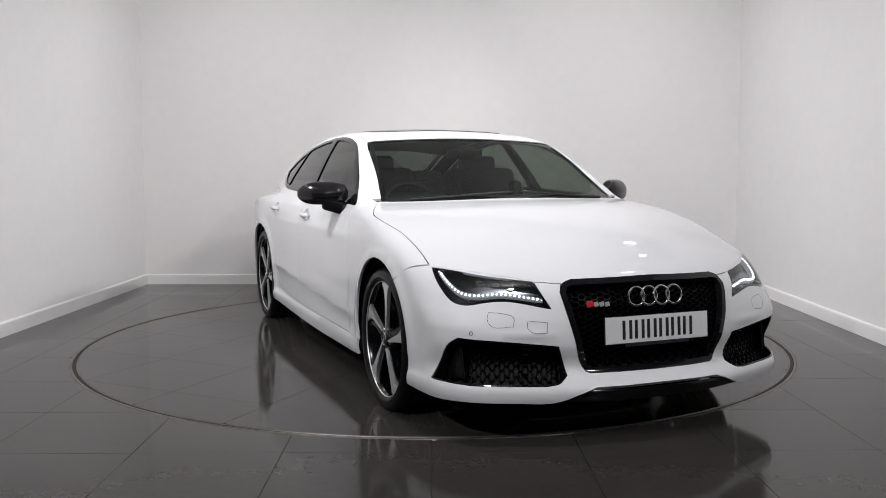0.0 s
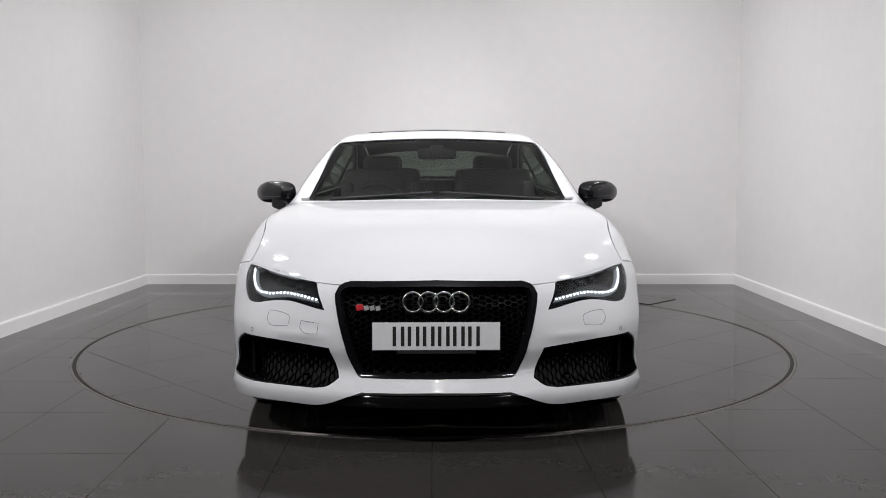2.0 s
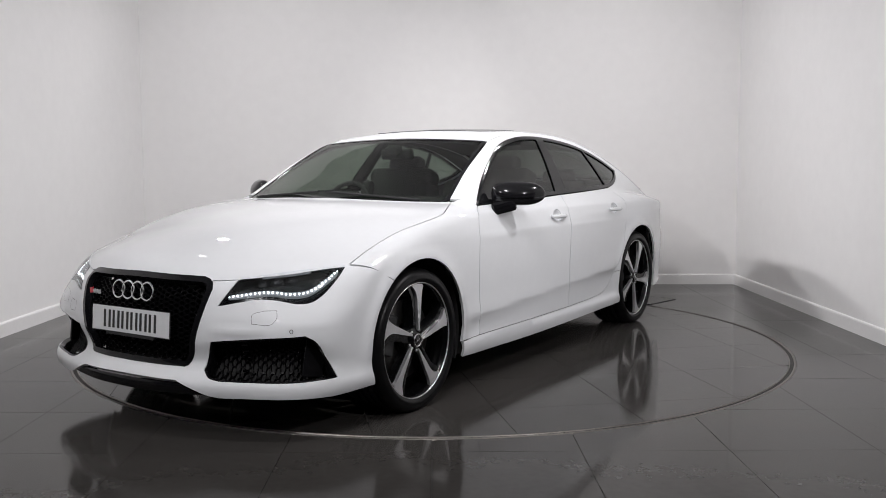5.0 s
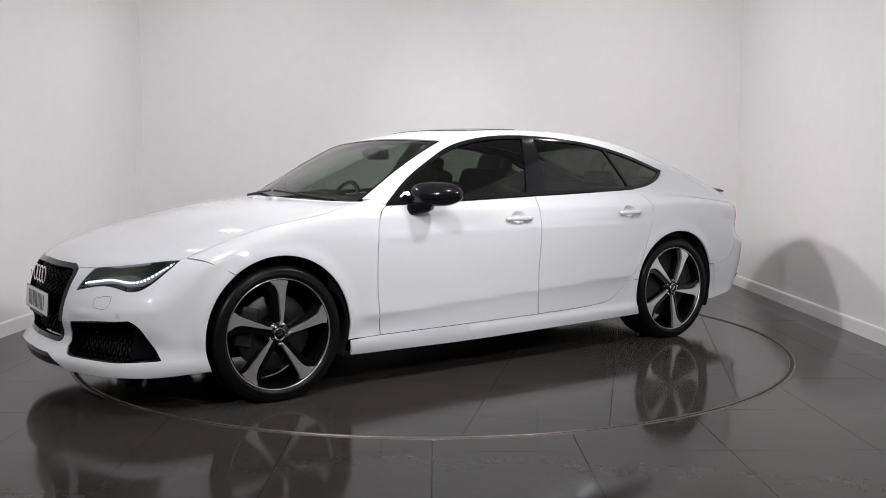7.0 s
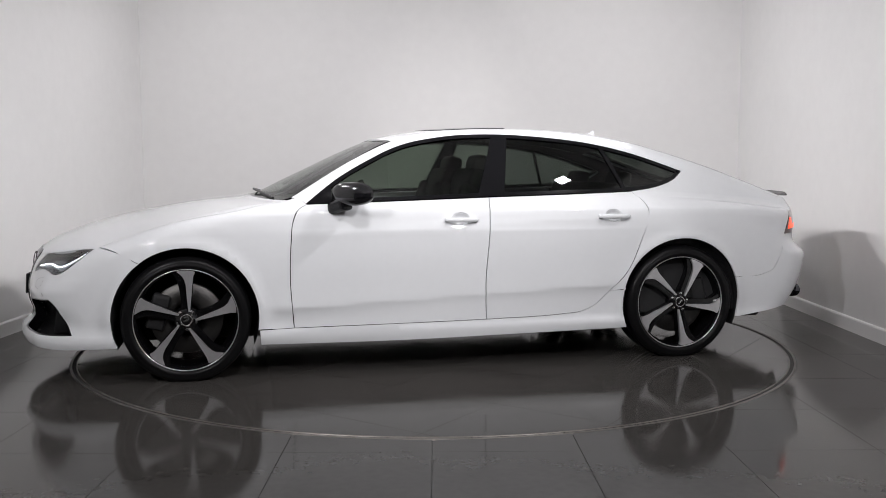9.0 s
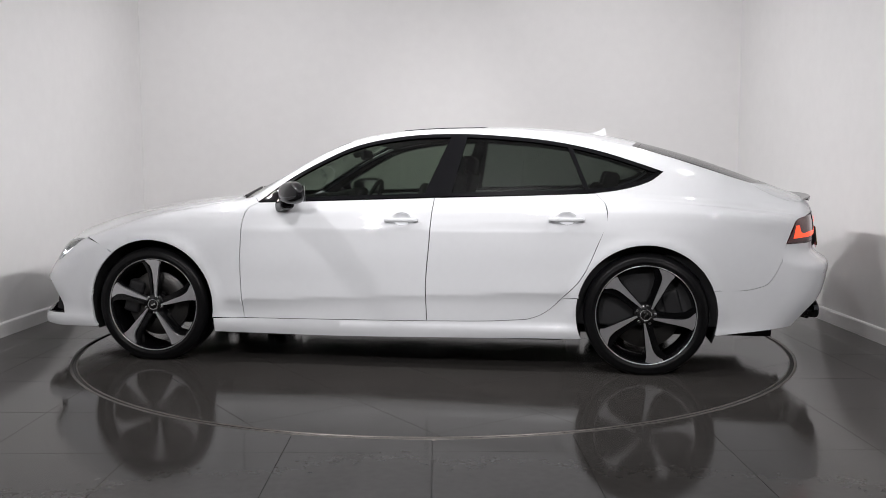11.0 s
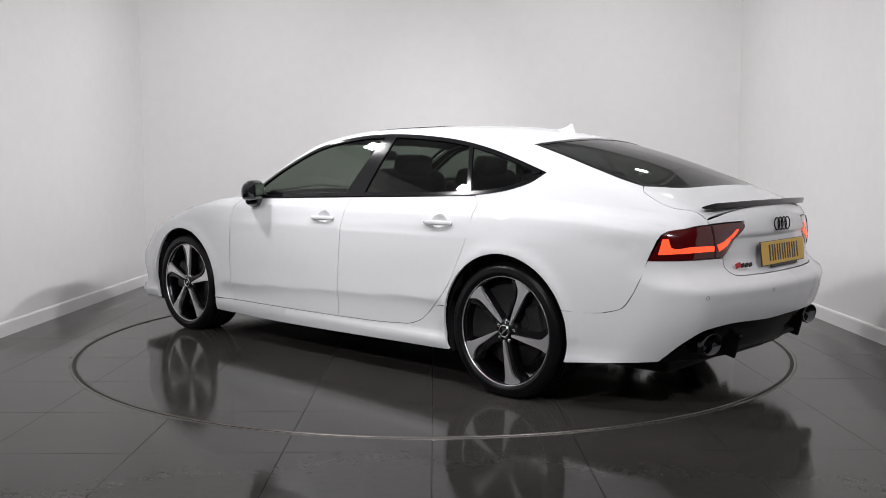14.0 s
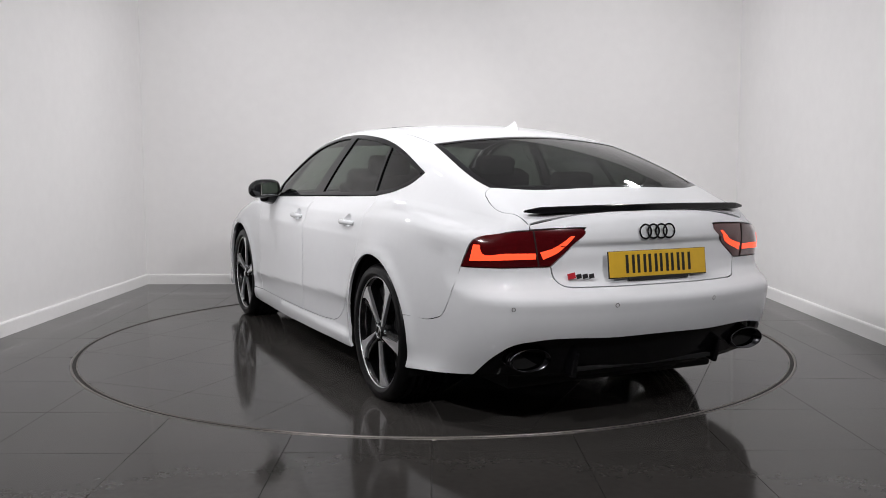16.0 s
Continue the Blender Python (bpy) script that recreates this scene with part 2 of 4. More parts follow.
def part(name, data, mat, parent, label="", at=None, smooth=False):
    """One mesh object (from a bmesh or a mesh) under a thing or a part."""
    if isinstance(data, bmesh.types.BMesh):
        me = bpy.data.meshes.new(name)
        bmesh.ops.recalc_face_normals(data, faces=data.faces)
        data.to_mesh(me)
        data.free()
        me.materials.append(mat)
        if smooth:
            me.polygons.foreach_set("use_smooth", [True] * len(me.polygons))
        data = me
    ob = new(name, data)
    ob.parent = parent
    if at is not None:
        ob.matrix_basis = at
    if label:
        ob["label"] = label
    return ob


def block(sx, sy, sz, bevel=0.0, seg=2, m=None):
    """A box of these sizes about the origin with rounded edges."""
    bm = bmesh.new()
    bmesh.ops.create_cube(bm, size=1, matrix=Matrix.Diagonal((sx, sy, sz, 1)))
    if bevel:
        bmesh.ops.bevel(bm, geom=bm.edges[:], offset=bevel, segments=seg, affect="EDGES", profile=0.6)
    if m is not None:
        bm.transform(m)
    return bm


def slab(outline, z0, z1, mat, name):
    """An upright prism on a plan outline."""
    n = len(outline)
    v = [(x, y, z0) for x, y in outline] + [(x, y, z1) for x, y in outline]
    f = [tuple(range(n - 1, -1, -1)), tuple(range(n, 2 * n))] + [(i, (i + 1) % n, n + (i + 1) % n, n + i) for i in range(n)]
    return mesh(name, v, f, mat)


def lathe(profile, seg, mat, name, flat=False):
    """A ring round the y axis from (radius, y) pairs."""
    k = len(profile)
    v = [(r * math.cos(a), y, r * math.sin(a)) for a in np.linspace(0, 2 * math.pi, seg, endpoint=False) for r, y in profile]
    f = [(i * k + j, i * k + j + 1, (i + 1) % seg * k + j + 1, (i + 1) % seg * k + j) for i in range(seg) for j in range(k - 1)]
    return mesh(name, v, f, mat, not flat)


def inside(pts, loop):
    """Which points lie in a closed loop."""
    x, y = pts[:, 0], pts[:, 1]
    a, b = loop, np.roll(loop, -1, 0)
    res = np.zeros(len(pts), bool)
    for (x0, y0), (x1, y1) in zip(a, b):
        if y0 != y1:
            res ^= ((y0 > y) != (y1 > y)) & (x < (x1 - x0) * (y - y0) / (y1 - y0) + x0)
    return res


def knit(loops, step):
    """Triangles that fill loops[0] but for the holes loops[1:], with inner points every step."""
    lo, hi = loops[0].min(0), loops[0].max(0)
    gx, gy = np.meshgrid(np.arange(lo[0] + step / 2, hi[0], step), np.arange(lo[1] + step / 2, hi[1], step))
    gx[::2] += step / 2
    grid = np.stack([gx.ravel(), gy.ravel()], -1)
    edge = np.concatenate(loops)
    if len(grid):
        near = np.array([np.min(np.sum((edge - g) ** 2, 1)) for g in grid]) > (0.45 * step) ** 2
        keep = inside(grid, loops[0]) & near
        for h in loops[1:]:
            keep &= ~inside(grid, h)
        grid = grid[keep]
    pts = np.concatenate([edge, grid]) if len(grid) else edge
    edges, o = [], 0
    for lp in loops:
        edges += [(o + i, o + (i + 1) % len(lp)) for i in range(len(lp))]
        o += len(lp)
    from_cdt = mathutils_cdt([Vector(p) for p in pts], edges, [], 0, 1e-6)
    vs = np.array([tuple(v) for v in from_cdt[0]])
    tri = np.array([f for f in from_cdt[2] if len(f) == 3], int).reshape(-1, 3)
    c = vs[tri].mean(1)
    keep = inside(c, loops[0])
    for h in loops[1:]:
        keep &= ~inside(c, h)
    return vs, tri[keep]


# ---- the bay: floor, walls, ceiling ----
BACK_L, BACK_R = (-2.885, 2.932), (2.988, 2.791)
FRONT_L, FRONT_R = (-3.10, -2.95), (2.92, -2.95)
HALL_W = 7.0
PLAN = [(-HALL_W - 0.2, -12.2), (HALL_W + 0.2, -12.2), (HALL_W + 0.2, 3.2), (-HALL_W - 0.2, 3.2)]
base = tagged(new("floor", slab(PLAN, -0.1, -0.006, GROUT, "floor")), "polished dark grey porcelain tile floor with thin joints", "floor", kind="structure")


def wall(name, a, b, out, paint=None):
    d = Vector((b[0] - a[0], b[1] - a[1])).normalized()
    n = Vector((d.y, -d.x)) * out
    ob = new(name, slab([a, b, (b[0] + n.x * 0.15, b[1] + n.y * 0.15), (a[0] + n.x * 0.15, a[1] + n.y * 0.15)], -0.1, CEILING, paint or WALL, name))
    tagged(ob, "plain white painted plaster wall of the photo bay" if paint is None else "plain grey hall wall, added out of view to keep reflections dark", "wall", kind="structure")
    if paint:
        return
    # skirting board with a rounded top edge, a little proud of the wall
    prof = [(0.0, -0.004), (0.018, -0.004), (0.018, 0.090), (0.013, 0.099), (0.0, 0.102)]
    k = len(prof)
    v = [(p[0] - n.x * t, p[1] - n.y * t, z) for p in (a, b) for t, z in prof]
    f = [tuple(range(k)), tuple(range(2 * k - 1, k - 1, -1))] + [(i, (i + 1) % k, k + (i + 1) % k, k + i) for i in range(k)]
    tagged(new("baseboard", mesh("baseboard", v, f, TRIM)), "white gloss skirting board along the wall foot", "skirting", kind="structure")


wall("wall_north", BACK_L, BACK_R, -1)
wall("wall_west", FRONT_L, BACK_L, -1)
wall("wall_east", BACK_R, FRONT_R, -1)
# unseen hall walls, added in dark grey so trim and glass mirror little light
wall("wall_south", (HALL_W, -12), (-HALL_W, -12), -1, HALL)
wall("wall_hall_west", (-HALL_W, -12), (-HALL_W, -2.8), -1, HALL)
wall("wall_hall_east", (HALL_W, -2.8), (HALL_W, -12), -1, HALL)
wall("wall_return_west", (-HALL_W, -2.8), (-3.25, -2.8), -1, HALL)
wall("wall_return_east", (3.07, -2.8), (HALL_W, -2.8), -1, HALL)
tagged(new("ceiling", slab(PLAN, CEILING, CEILING + 0.1, CEIL, "ceiling")),
       "plain pale grey painted ceiling", "ceiling", kind="structure")
light_frame, light_bare, fittings = None, None, []
for lx, ly, watts, wide, aim in PANELS:
    at = look((lx, ly, LAMP_Z), aim)
    if light_frame is None:
        light_frame = tagged(new("ceiling_light"), "small square white LED lamp on a short ceiling stem, lit; the hall pair is added fill", "ceiling light", "ceiling panel lights")
        o, i = 0.085, 0.075
        v = [(sx * s, sy * s, z) for s, z in ((o, 0), (o, -0.03), (i, -0.03), (i, -0.02)) for sx, sy in ((-1, -1), (1, -1), (1, 1), (-1, 1))]
        f = [(k * 4 + j, k * 4 + (j + 1) % 4, k * 4 + 4 + (j + 1) % 4, k * 4 + 4 + j) for k in range(3) for j in range(4)]
        part("frame", mesh("frame", v, f, TRIM), None, light_frame)
        part("backing", block(0.17, 0.17, 0.008, 0.002), TRIM, light_frame)
        part("diffuser", block(0.15, 0.15, 0.006, 0, m=Matrix.Translation((0, 0, -0.018))), GLOWPANEL, light_frame)
        light_frame.matrix_basis = at
        fitting = light_frame
    else:
        fitting = copy_thing(light_bare, at)
    if light_bare is None:
        light_bare = light_frame
    fittings.append((fitting, at, lx, ly))
for fitting, at, lx, ly in fittings:
    tall = CEILING - LAMP_Z + 0.004
    part("stem", block(0.03, 0.03, tall, 0.004, m=Matrix.Translation((0, 0, tall / 2))), TRIM, fitting, at=at.inverted() @ Matrix.Translation((lx, ly, LAMP_Z)))

# ---- the turntable ----
turntable = tagged(new("turntable", slab([(TABLE_R * 0.998 * math.cos(a), TABLE_R * 0.998 * math.sin(a)) for a in np.linspace(0, 2 * math.pi, 160, endpoint=False)],
                                         -0.05, -0.005, GROUT, "turntable")), "round car turntable paved with dark grey tiles, flush in the floor", "turntable")
ring_prof = [(TABLE_R - 0.012, -0.01), (TABLE_R - 0.012, 0.0), (TABLE_R - 0.008, 0.001), (TABLE_R - 0.005, -0.001), (TABLE_R - 0.005, -0.04)]
m_up = pose(0, 0, 0, 90)
rim_ring = lathe([(r, z) for r, z in ring_prof], 200, EDGE, "rim")
rim_ring.transform(m_up)
part("rim", rim_ring, None, turntable, "thin bright metal rim")
edge_ring = lathe([(TABLE_R + 0.016, -0.04), (TABLE_R + 0.016, 0.001), (TABLE_R + 0.024, 0.0015), (TABLE_R + 0.030, 0.0), (TABLE_R + 0.030, -0.02)], 200, EDGE, "metal_ring")
edge_ring.transform(m_up)
tagged(new("metal_ring", edge_ring), "thin metal ring set in the floor around the turntable", "metal ring")
gap_ring = lathe([(TABLE_R - 0.006, -0.004), (TABLE_R - 0.0045, -0.004), (TABLE_R - 0.0045, -0.03), (TABLE_R + 0.0155, -0.03), (TABLE_R + 0.0155, -0.003), (TABLE_R + 0.017, -0.003)], 160, GAP, "gap")
gap_ring.transform(m_up)
part("gap", gap_ring, None, bpy.data.objects["metal_ring"], "dark gap")

TILE_W, JOINT = 0.613, 0.0014


def tile_mesh(loop, name):
    v, f = knit([np.array(loop)], 0.5)
    top = [(x, y, 0.0) for x, y in v]
    n = len(v)
    k = len(loop)
    side = [(i, (i + 1) % k, n + (i + 1) % k, n + i) for i in range(k)]
    tri = [t if np.cross(v[t[1]] - v[t[0]], v[t[2]] - v[t[0]]) > 0 else t[::-1] for t in f]
    return mesh(name, top + [(x, y, -0.006) for x, y in v[:k]], tri + side, TILE)


def cut_by_circle(sq, r, keep_out):
    """The part of a square outside (or inside) a circle about the origin."""
    pts, n = [], 26
    for i in range(4):
        a, b = np.array(sq[i]), np.array(sq[(i + 1) % 4])
        pts += [a + (b - a) * s for s in np.linspace(0, 1, n, endpoint=False)]
    pts = np.array(pts)
    out = np.hypot(pts[:, 0], pts[:, 1]) > r
    good = out if keep_out else ~out
    if good.all():
        return [tuple(p) for p in sq], True
    if not good.any():
        return None, False
    pts[~good] *= (r / np.hypot(pts[~good, 0], pts[~good, 1]))[:, None]
    # points pulled on to the circle stay only where they lie in the square
    lo, hi = np.min(sq, 0) - 1e-6, np.max(sq, 0) + 1e-6
    ok = good | ((pts >= lo) & (pts <= hi)).all(1)
    pts = pts[ok]
    c = pts.mean(0)
    keep = [tuple(pts[0])]
    for p in pts[1:]:
        if math.hypot(p[0] - keep[-1][0], p[1] - keep[-1][1]) > 0.004:
            keep.append(tuple(p))
    return (keep, False) if len(keep) > 3 else (None, False)


for ix in range(-3, 10):
    for iy in range(-4, 8):
        x0, y0 = -1.85 + TILE_W * (ix - 2), -0.597 + 0.625 * (iy - 0.0) - 0.625 * 2
        if y0 < -3.5:
            continue
        sq = [(x0 + JOINT, y0 + JOINT), (x0 + TILE_W - JOINT, y0 + JOINT), (x0 + TILE_W - JOINT, y0 + 0.625 - JOINT), (x0 + JOINT, y0 + 0.625 - JOINT)]
        sq = [(min(max(x, -3.2), 3.1), min(y, 3.0)) for x, y in sq]
        if sq[1][0] - sq[0][0] < 0.02 or sq[2][1] - sq[1][1] < 0.02:
            continue
        for out, owner, spin in ((True, base, 0.0), (False, turntable, 222.93)):
            lp, full = cut_by_circle(sq, TABLE_R + 0.031 if out else TABLE_R - 0.013, out)
            if lp:
                ob = part("tile", tile_mesh(lp, "tile"), None, owner)
                ob.matrix_basis = pose(0, 0, 0, 0, 0, spin)
# the hall's floor behind the camera
part("tile", mesh("tile", [(-7, -12, 0), (7, -12, 0), (7, -3.725, 0), (-7, -3.725, 0)], [(0, 1, 2, 3)], TILE), None, base)
# access cover beside the turntable
cover = tagged(new("access_cover", None), "square tiled floor access cover with a thin dark frame", "access cover")
part("cover", block(0.40, 0.44, 0.004, 0.001), TILE, cover)
for sx, sy, w, h in ((0, 0.226, 0.424, 0.012), (0, -0.226, 0.424, 0.012), (0.206, 0, 0.012, 0.44), (-0.206, 0, 0.012, 0.44)):
    part("frame_bar", block(w, h, 0.005, 0.001, m=Matrix.Translation((sx, sy, 0))), SATIN, cover)
cover.matrix_basis = pose(1.81, 1.77, 0.0025, 0, 0, 45)

# ---- panels laid on the car's form ----
def dom_s(x0=0):
    return (lambda p: p[:, [0, 2]],
            lambda q: (np.stack([q[:, 0], np.full(len(q), 1.3), q[:, 1]], -1), np.tile([0.0, -1.0, 0.0], (len(q), 1)), 1.25))


def dom_t():
    return (lambda p: p[:, [0, 1]],
            lambda q: (np.stack([q[:, 0], q[:, 1], np.full(len(q), 1.75)], -1), np.tile([0.0, 0.0, -1.0], (len(q), 1)), 1.3))


def dom_o(deg):
    c, s = math.cos(math.radians(deg)), math.sin(math.radians(deg))
    nrm, b = np.array([0, c, s]), np.array([0, -s, c])
    return (lambda p: np.stack([p[:, 0], p @ b], -1),
            lambda q: (np.outer(q[:, 0], [1, 0, 0]) + np.outer(q[:, 1], b) + nrm * 1.7, np.tile(-nrm, (len(q), 1)), 1.35))


def dom_c(x0, way):
    """Round an upright axle at x0; way +1 looks at the nose, -1 at the tail."""
    def rays(q):
        a = q[:, 0] / 1.15
        d = np.stack([way * np.cos(a), np.sin(a), 0 * a], -1)
        o = np.stack([np.full(len(q), x0), 0 * a, q[:, 1]], -1)
        return o + d * 1.75, -d, 1.5
    return lambda p: np.stack([np.arctan2(p[:, 1], way * (p[:, 0] - x0)) * 1.15, p[:, 2]], -1), rays


SIDE, TOP, RAIL, NOSE, TAIL = dom_s(), dom_t(), dom_o(34), dom_c(1.1, 1), dom_c(-1.1, -1)


def curve(pts, step=0.016):
    """A smooth open curve through points."""
    p = np.array(pts, float)
    if len(p) == 2:
        n = max(2, int(np.linalg.norm(p[1] - p[0]) / step))
        return p[0] + (p[1] - p[0]) * np.linspace(0, 1, n)[:, None]
    s = np.concatenate([[0], np.cumsum(np.linalg.norm(np.diff(p, axis=0), axis=1))])
    u = np.linspace(0, s[-1], max(12, int(s[-1] / step)))
    return np.stack([np.interp(u, np.linspace(0, s[-1], 700), spline(list(zip(s, p[:, k])))(np.linspace(0, s[-1], 700))) for k in range(p.shape[1])], -1)


def flat(dom, pts):
    p = np.array(pts, float)
    return dom[0](p) if p.shape[1] == 3 else p


def loop(dom, *runs):
    """A closed outline from smooth runs that meet at corners; points are 2D in the domain or 3D near the form."""
    out = []
    for r in runs:
        c = curve(flat(dom, r)) if len(r) > 1 else flat(dom, r)
        for q in c:
            if not out or np.linalg.norm(q - out[-1]) > 0.003:
                out.append(q)
    if np.linalg.norm(out[0] - out[-1]) < 0.003:
        out.pop()
    return np.array(out)


def both(dom, half):
    """The whole outline of a half that runs from the middle to the middle."""
    m = half.copy()
    m[:, 1 if dom is TOP else 0] *= -1
    m = m[::-1]
    out = [half[0]]
    for q in np.concatenate([half[1:], m]):
        if np.linalg.norm(q - out[-1]) > 0.003:
            out.append(q)
    if np.linalg.norm(out[0] - out[-1]) < 0.003:
        out.pop()
    return np.array(out)


def area2(lp):
    return np.sum(lp[:, 0] * np.roll(lp[:, 1], -1) - lp[:, 1] * np.roll(lp[:, 0], -1))


def grow(lp, d):
    """The outline moved out (or in) by d."""
    t = np.roll(lp, -1, 0) - np.roll(lp, 1, 0)
    t /= np.linalg.norm(t, axis=1, keepdims=True) + 1e-9
    n = np.stack([t[:, 1], -t[:, 0]], -1) * (1 if area2(lp) > 0 else -1)
    return lp + n * d


def lay(dom, q, depth=0.0):
    o, w, reach = dom[1](q)
    p = land(o, w, reach)
    n = normals_of(p)
    return p + n * depth, n


def clip(lp, a, b):
    """What of an outline lies to the left of the line from a to b."""
    a, b = np.array(a), np.array(b)
    d = b - a
    side = (lp[:, 1] - a[1]) * d[0] - (lp[:, 0] - a[0]) * d[1]
    out = []
    for i in range(len(lp)):
        j = (i + 1) % len(lp)
        if side[i] >= 0:
            out.append(lp[i])
        if (side[i] >= 0) != (side[j] >= 0):
            out.append(lp[i] + (lp[j] - lp[i]) * side[i] / (side[i] - side[j]))
    # fresh points along the cut
    res = []
    for i, q in enumerate(out):
        res.append(q)
        nx = out[(i + 1) % len(out)]
        g = np.linalg.norm(nx - q)
        if g > 0.03:
            k = int(g / 0.02)
            res += [q + (nx - q) * s / k for s in range(1, k)]
    return np.array(res)


def panel(name, dom, loops, mat, parent, sides=(1, -1), gap=0.0024, depth=0.0, skirt=0.014, step=0.032, label=""):
    loops = [grow(lp, -gap if i == 0 else gap) for i, lp in enumerate(loops)]
    q, tri = knit(loops, step)
    p, n = lay(dom, q, depth)
    fn = np.cross(p[tri[:, 1]] - p[tri[:, 0]], p[tri[:, 2]] - p[tri[:, 0]])
    wrong = np.sum(fn * n[tri].mean(1), 1) < 0
    tri[wrong] = tri[wrong][:, ::-1]
    verts, faces, norms = list(p), [tuple(t) for t in tri], list(n)
    if skirt:
        count = {}
        for t in faces:
            for i in range(3):
                e = (t[i], t[(i + 1) % 3])
                count[e] = count.get(e, 0) + 1
        for (a, b) in [e for e in count if (e[1], e[0]) not in count]:
            out = np.cross(p[b] - p[a], (n[a] + n[b]) / 2)
            out /= np.linalg.norm(out) + 1e-9
            i = len(verts)
            verts += [p[a], p[b], p[b] - n[b] * skirt, p[a] - n[a] * skirt]
            norms += [out] * 4
            faces.append((i + 1, i, i + 3, i + 2))
    obs = []
    for s in sides:
        k = np.array([1, s, 1])
        fs = faces if s > 0 else [f[::-1] for f in faces]
        obs.append(part(name, mesh(name, np.array(verts) * k, fs, mat, True, np.array(norms) * k), None, parent, label))
    return obs


def arc(cx, cz, r, a0, a1):
    return [(cx + r * math.cos(math.radians(a)), cz + r * math.sin(math.radians(a))) for a in np.linspace(a0, a1, 22)]


def snap(dom, pts):
    """The points moved on to the form along the domain's rays."""
    return [tuple(v) for v in lay(dom, flat(dom, pts))[0]]


car = tagged(new("car"), "white four-door fastback saloon with black alloy wheels on the turntable", "car")

# shared lines of the left flank, (x, z) or (x, y, z)
DLO_LOW = [(0.80, 0.962), (0.41, 0.972), (-0.26, 0.993), (-0.73, 1.004), (-1.10, 1.015), (-1.25, 1.026), (-1.38, 1.050), (-1.485, 1.088), (-1.553, 1.136)]
DLO_TOP = [(-1.553, 1.136), (-1.42, 1.183), (-1.18, 1.258), (-0.95, 1.308), (-0.65, 1.344), (-0.33, 1.360), (-0.02, 1.343), (0.26, 1.283), (0.44, 1.20), (0.61, 1.104), (0.80, 0.962)]
DOOR_A = [(0.795, 0.958), (0.845, 0.93), (0.874, 0.874), (0.890, 0.75), (0.897, 0.53), (0.880, 0.274)]
DOOR_B = [(-0.258, 0.988), (-0.248, 0.88), (-0.240, 0.76), (-0.218, 0.50), (-0.222, 0.282)]
DOOR_C = [(-1.172, 1.014), (-1.225, 0.962), (-1.239, 0.91), (-1.180, 0.709), (-1.074, 0.508), (-0.99, 0.425)]
DOOR_D = [(-0.99, 0.425), (-0.94, 0.375), (-0.882, 0.333), (-0.81, 0.306), (-0.704, 0.296), (-0.222, 0.282)]
SILL = [(-0.222, 0.282), (0.313, 0.277), (0.880, 0.273)]
BELT_F = [(-0.258, 0.988), (0.41, 0.968), (0.795, 0.958)]
BELT_R = [(-1.172, 1.014), (-0.73, 1.000), (-0.258, 0.988)]
WX, WZ, ARCH = 1.4575, 0.345, 0.386


def rev(p):
    return list(reversed(p))


def on(dom, pts, depth=0.0):
    """Points of the form at 2D places of a domain."""
    return [tuple(v) for v in lay(dom, np.array(pts, float), depth)[0]]


CUPS = [(-0.075, 0.862), (-1.015, 0.870)]


def cup_loop(hx, hz):
    return np.array([(hx + 0.052 * math.cos(a), hz + 0.006 + 0.034 * math.sin(a)) for a in np.linspace(0, 2 * math.pi, 28, endpoint=False)])


panel("front_door", SIDE, [loop(SIDE, DOOR_A, rev(SILL), rev(DOOR_B), BELT_F), cup_loop(*CUPS[0])], PAINT, car, gap=0.0026, step=0.019)
panel("rear_door", SIDE, [loop(SIDE, DOOR_B, rev(DOOR_D), rev(DOOR_C), BELT_R), cup_loop(*CUPS[1])], PAINT, car, gap=0.0026, step=0.019)
panel("sill", SIDE, [loop(SIDE, [(0.880, 0.273), (1.068, 0.270)], [(1.068, 0.270), (1.062, 0.188)], [(1.062, 0.188), (0.31, 0.182), (-0.36, 0.190), (-1.066, 0.198)],
                         arc(-WX, WZ, ARCH, -22, 15), [(-1.085, 0.43), (-0.99, 0.425)], DOOR_D, SILL)], PAINT, car, gap=0.001)
HOOD_SIDE = [(1.920, 0.840, 0.741), (1.756, 0.833, 0.799), (1.550, 0.843, 0.858), (1.352, 0.868, 0.888), (1.18, 0.862, 0.908), (1.03, 0.805, 0.945), (0.905, 0.748, 0.972)]
HOOD_SIDE = snap(TOP, HOOD_SIDE)
HOOD_SIDE_XY = [(p[0], p[1]) for p in HOOD_SIDE]
SEAM_F = [(1.690, 0.927, 0.655), (1.814, 0.908, 0.718), (1.920, 0.842, 0.740)]
SEAM_F = snap(NOSE, SEAM_F)
arch_f = on(SIDE, arc(WX, WZ, ARCH, -11, 53))
arch_f2 = on(SIDE, arc(WX, WZ, ARCH, 53, 191))
panel("front_wing", RAIL, [loop(RAIL, HOOD_SIDE, [(0.905, 0.748, 0.972), (0.86, 0.76, 0.985), (0.80, 0.845, 0.962)], on(SIDE, DOOR_A), on(SIDE, [(0.880, 0.274), (1.068, 0.272)]),
                                on(SIDE, arc(WX, WZ, ARCH, 191, 53)), SEAM_F)], PAINT, car)
DITCH = [(0.283, 0.612), (0.0, 0.590), (-0.5, 0.578), (-1.0, 0.570), (-1.385, 0.562)]
SCREEN_SIDE = [(0.875, 0.722), (0.60, 0.668), (0.283, 0.612)]
REAR_SIDE = [(-1.385, 0.562), (-1.60, 0.588), (-1.82, 0.606), (-1.97, 0.604), (-2.055, 0.590)]
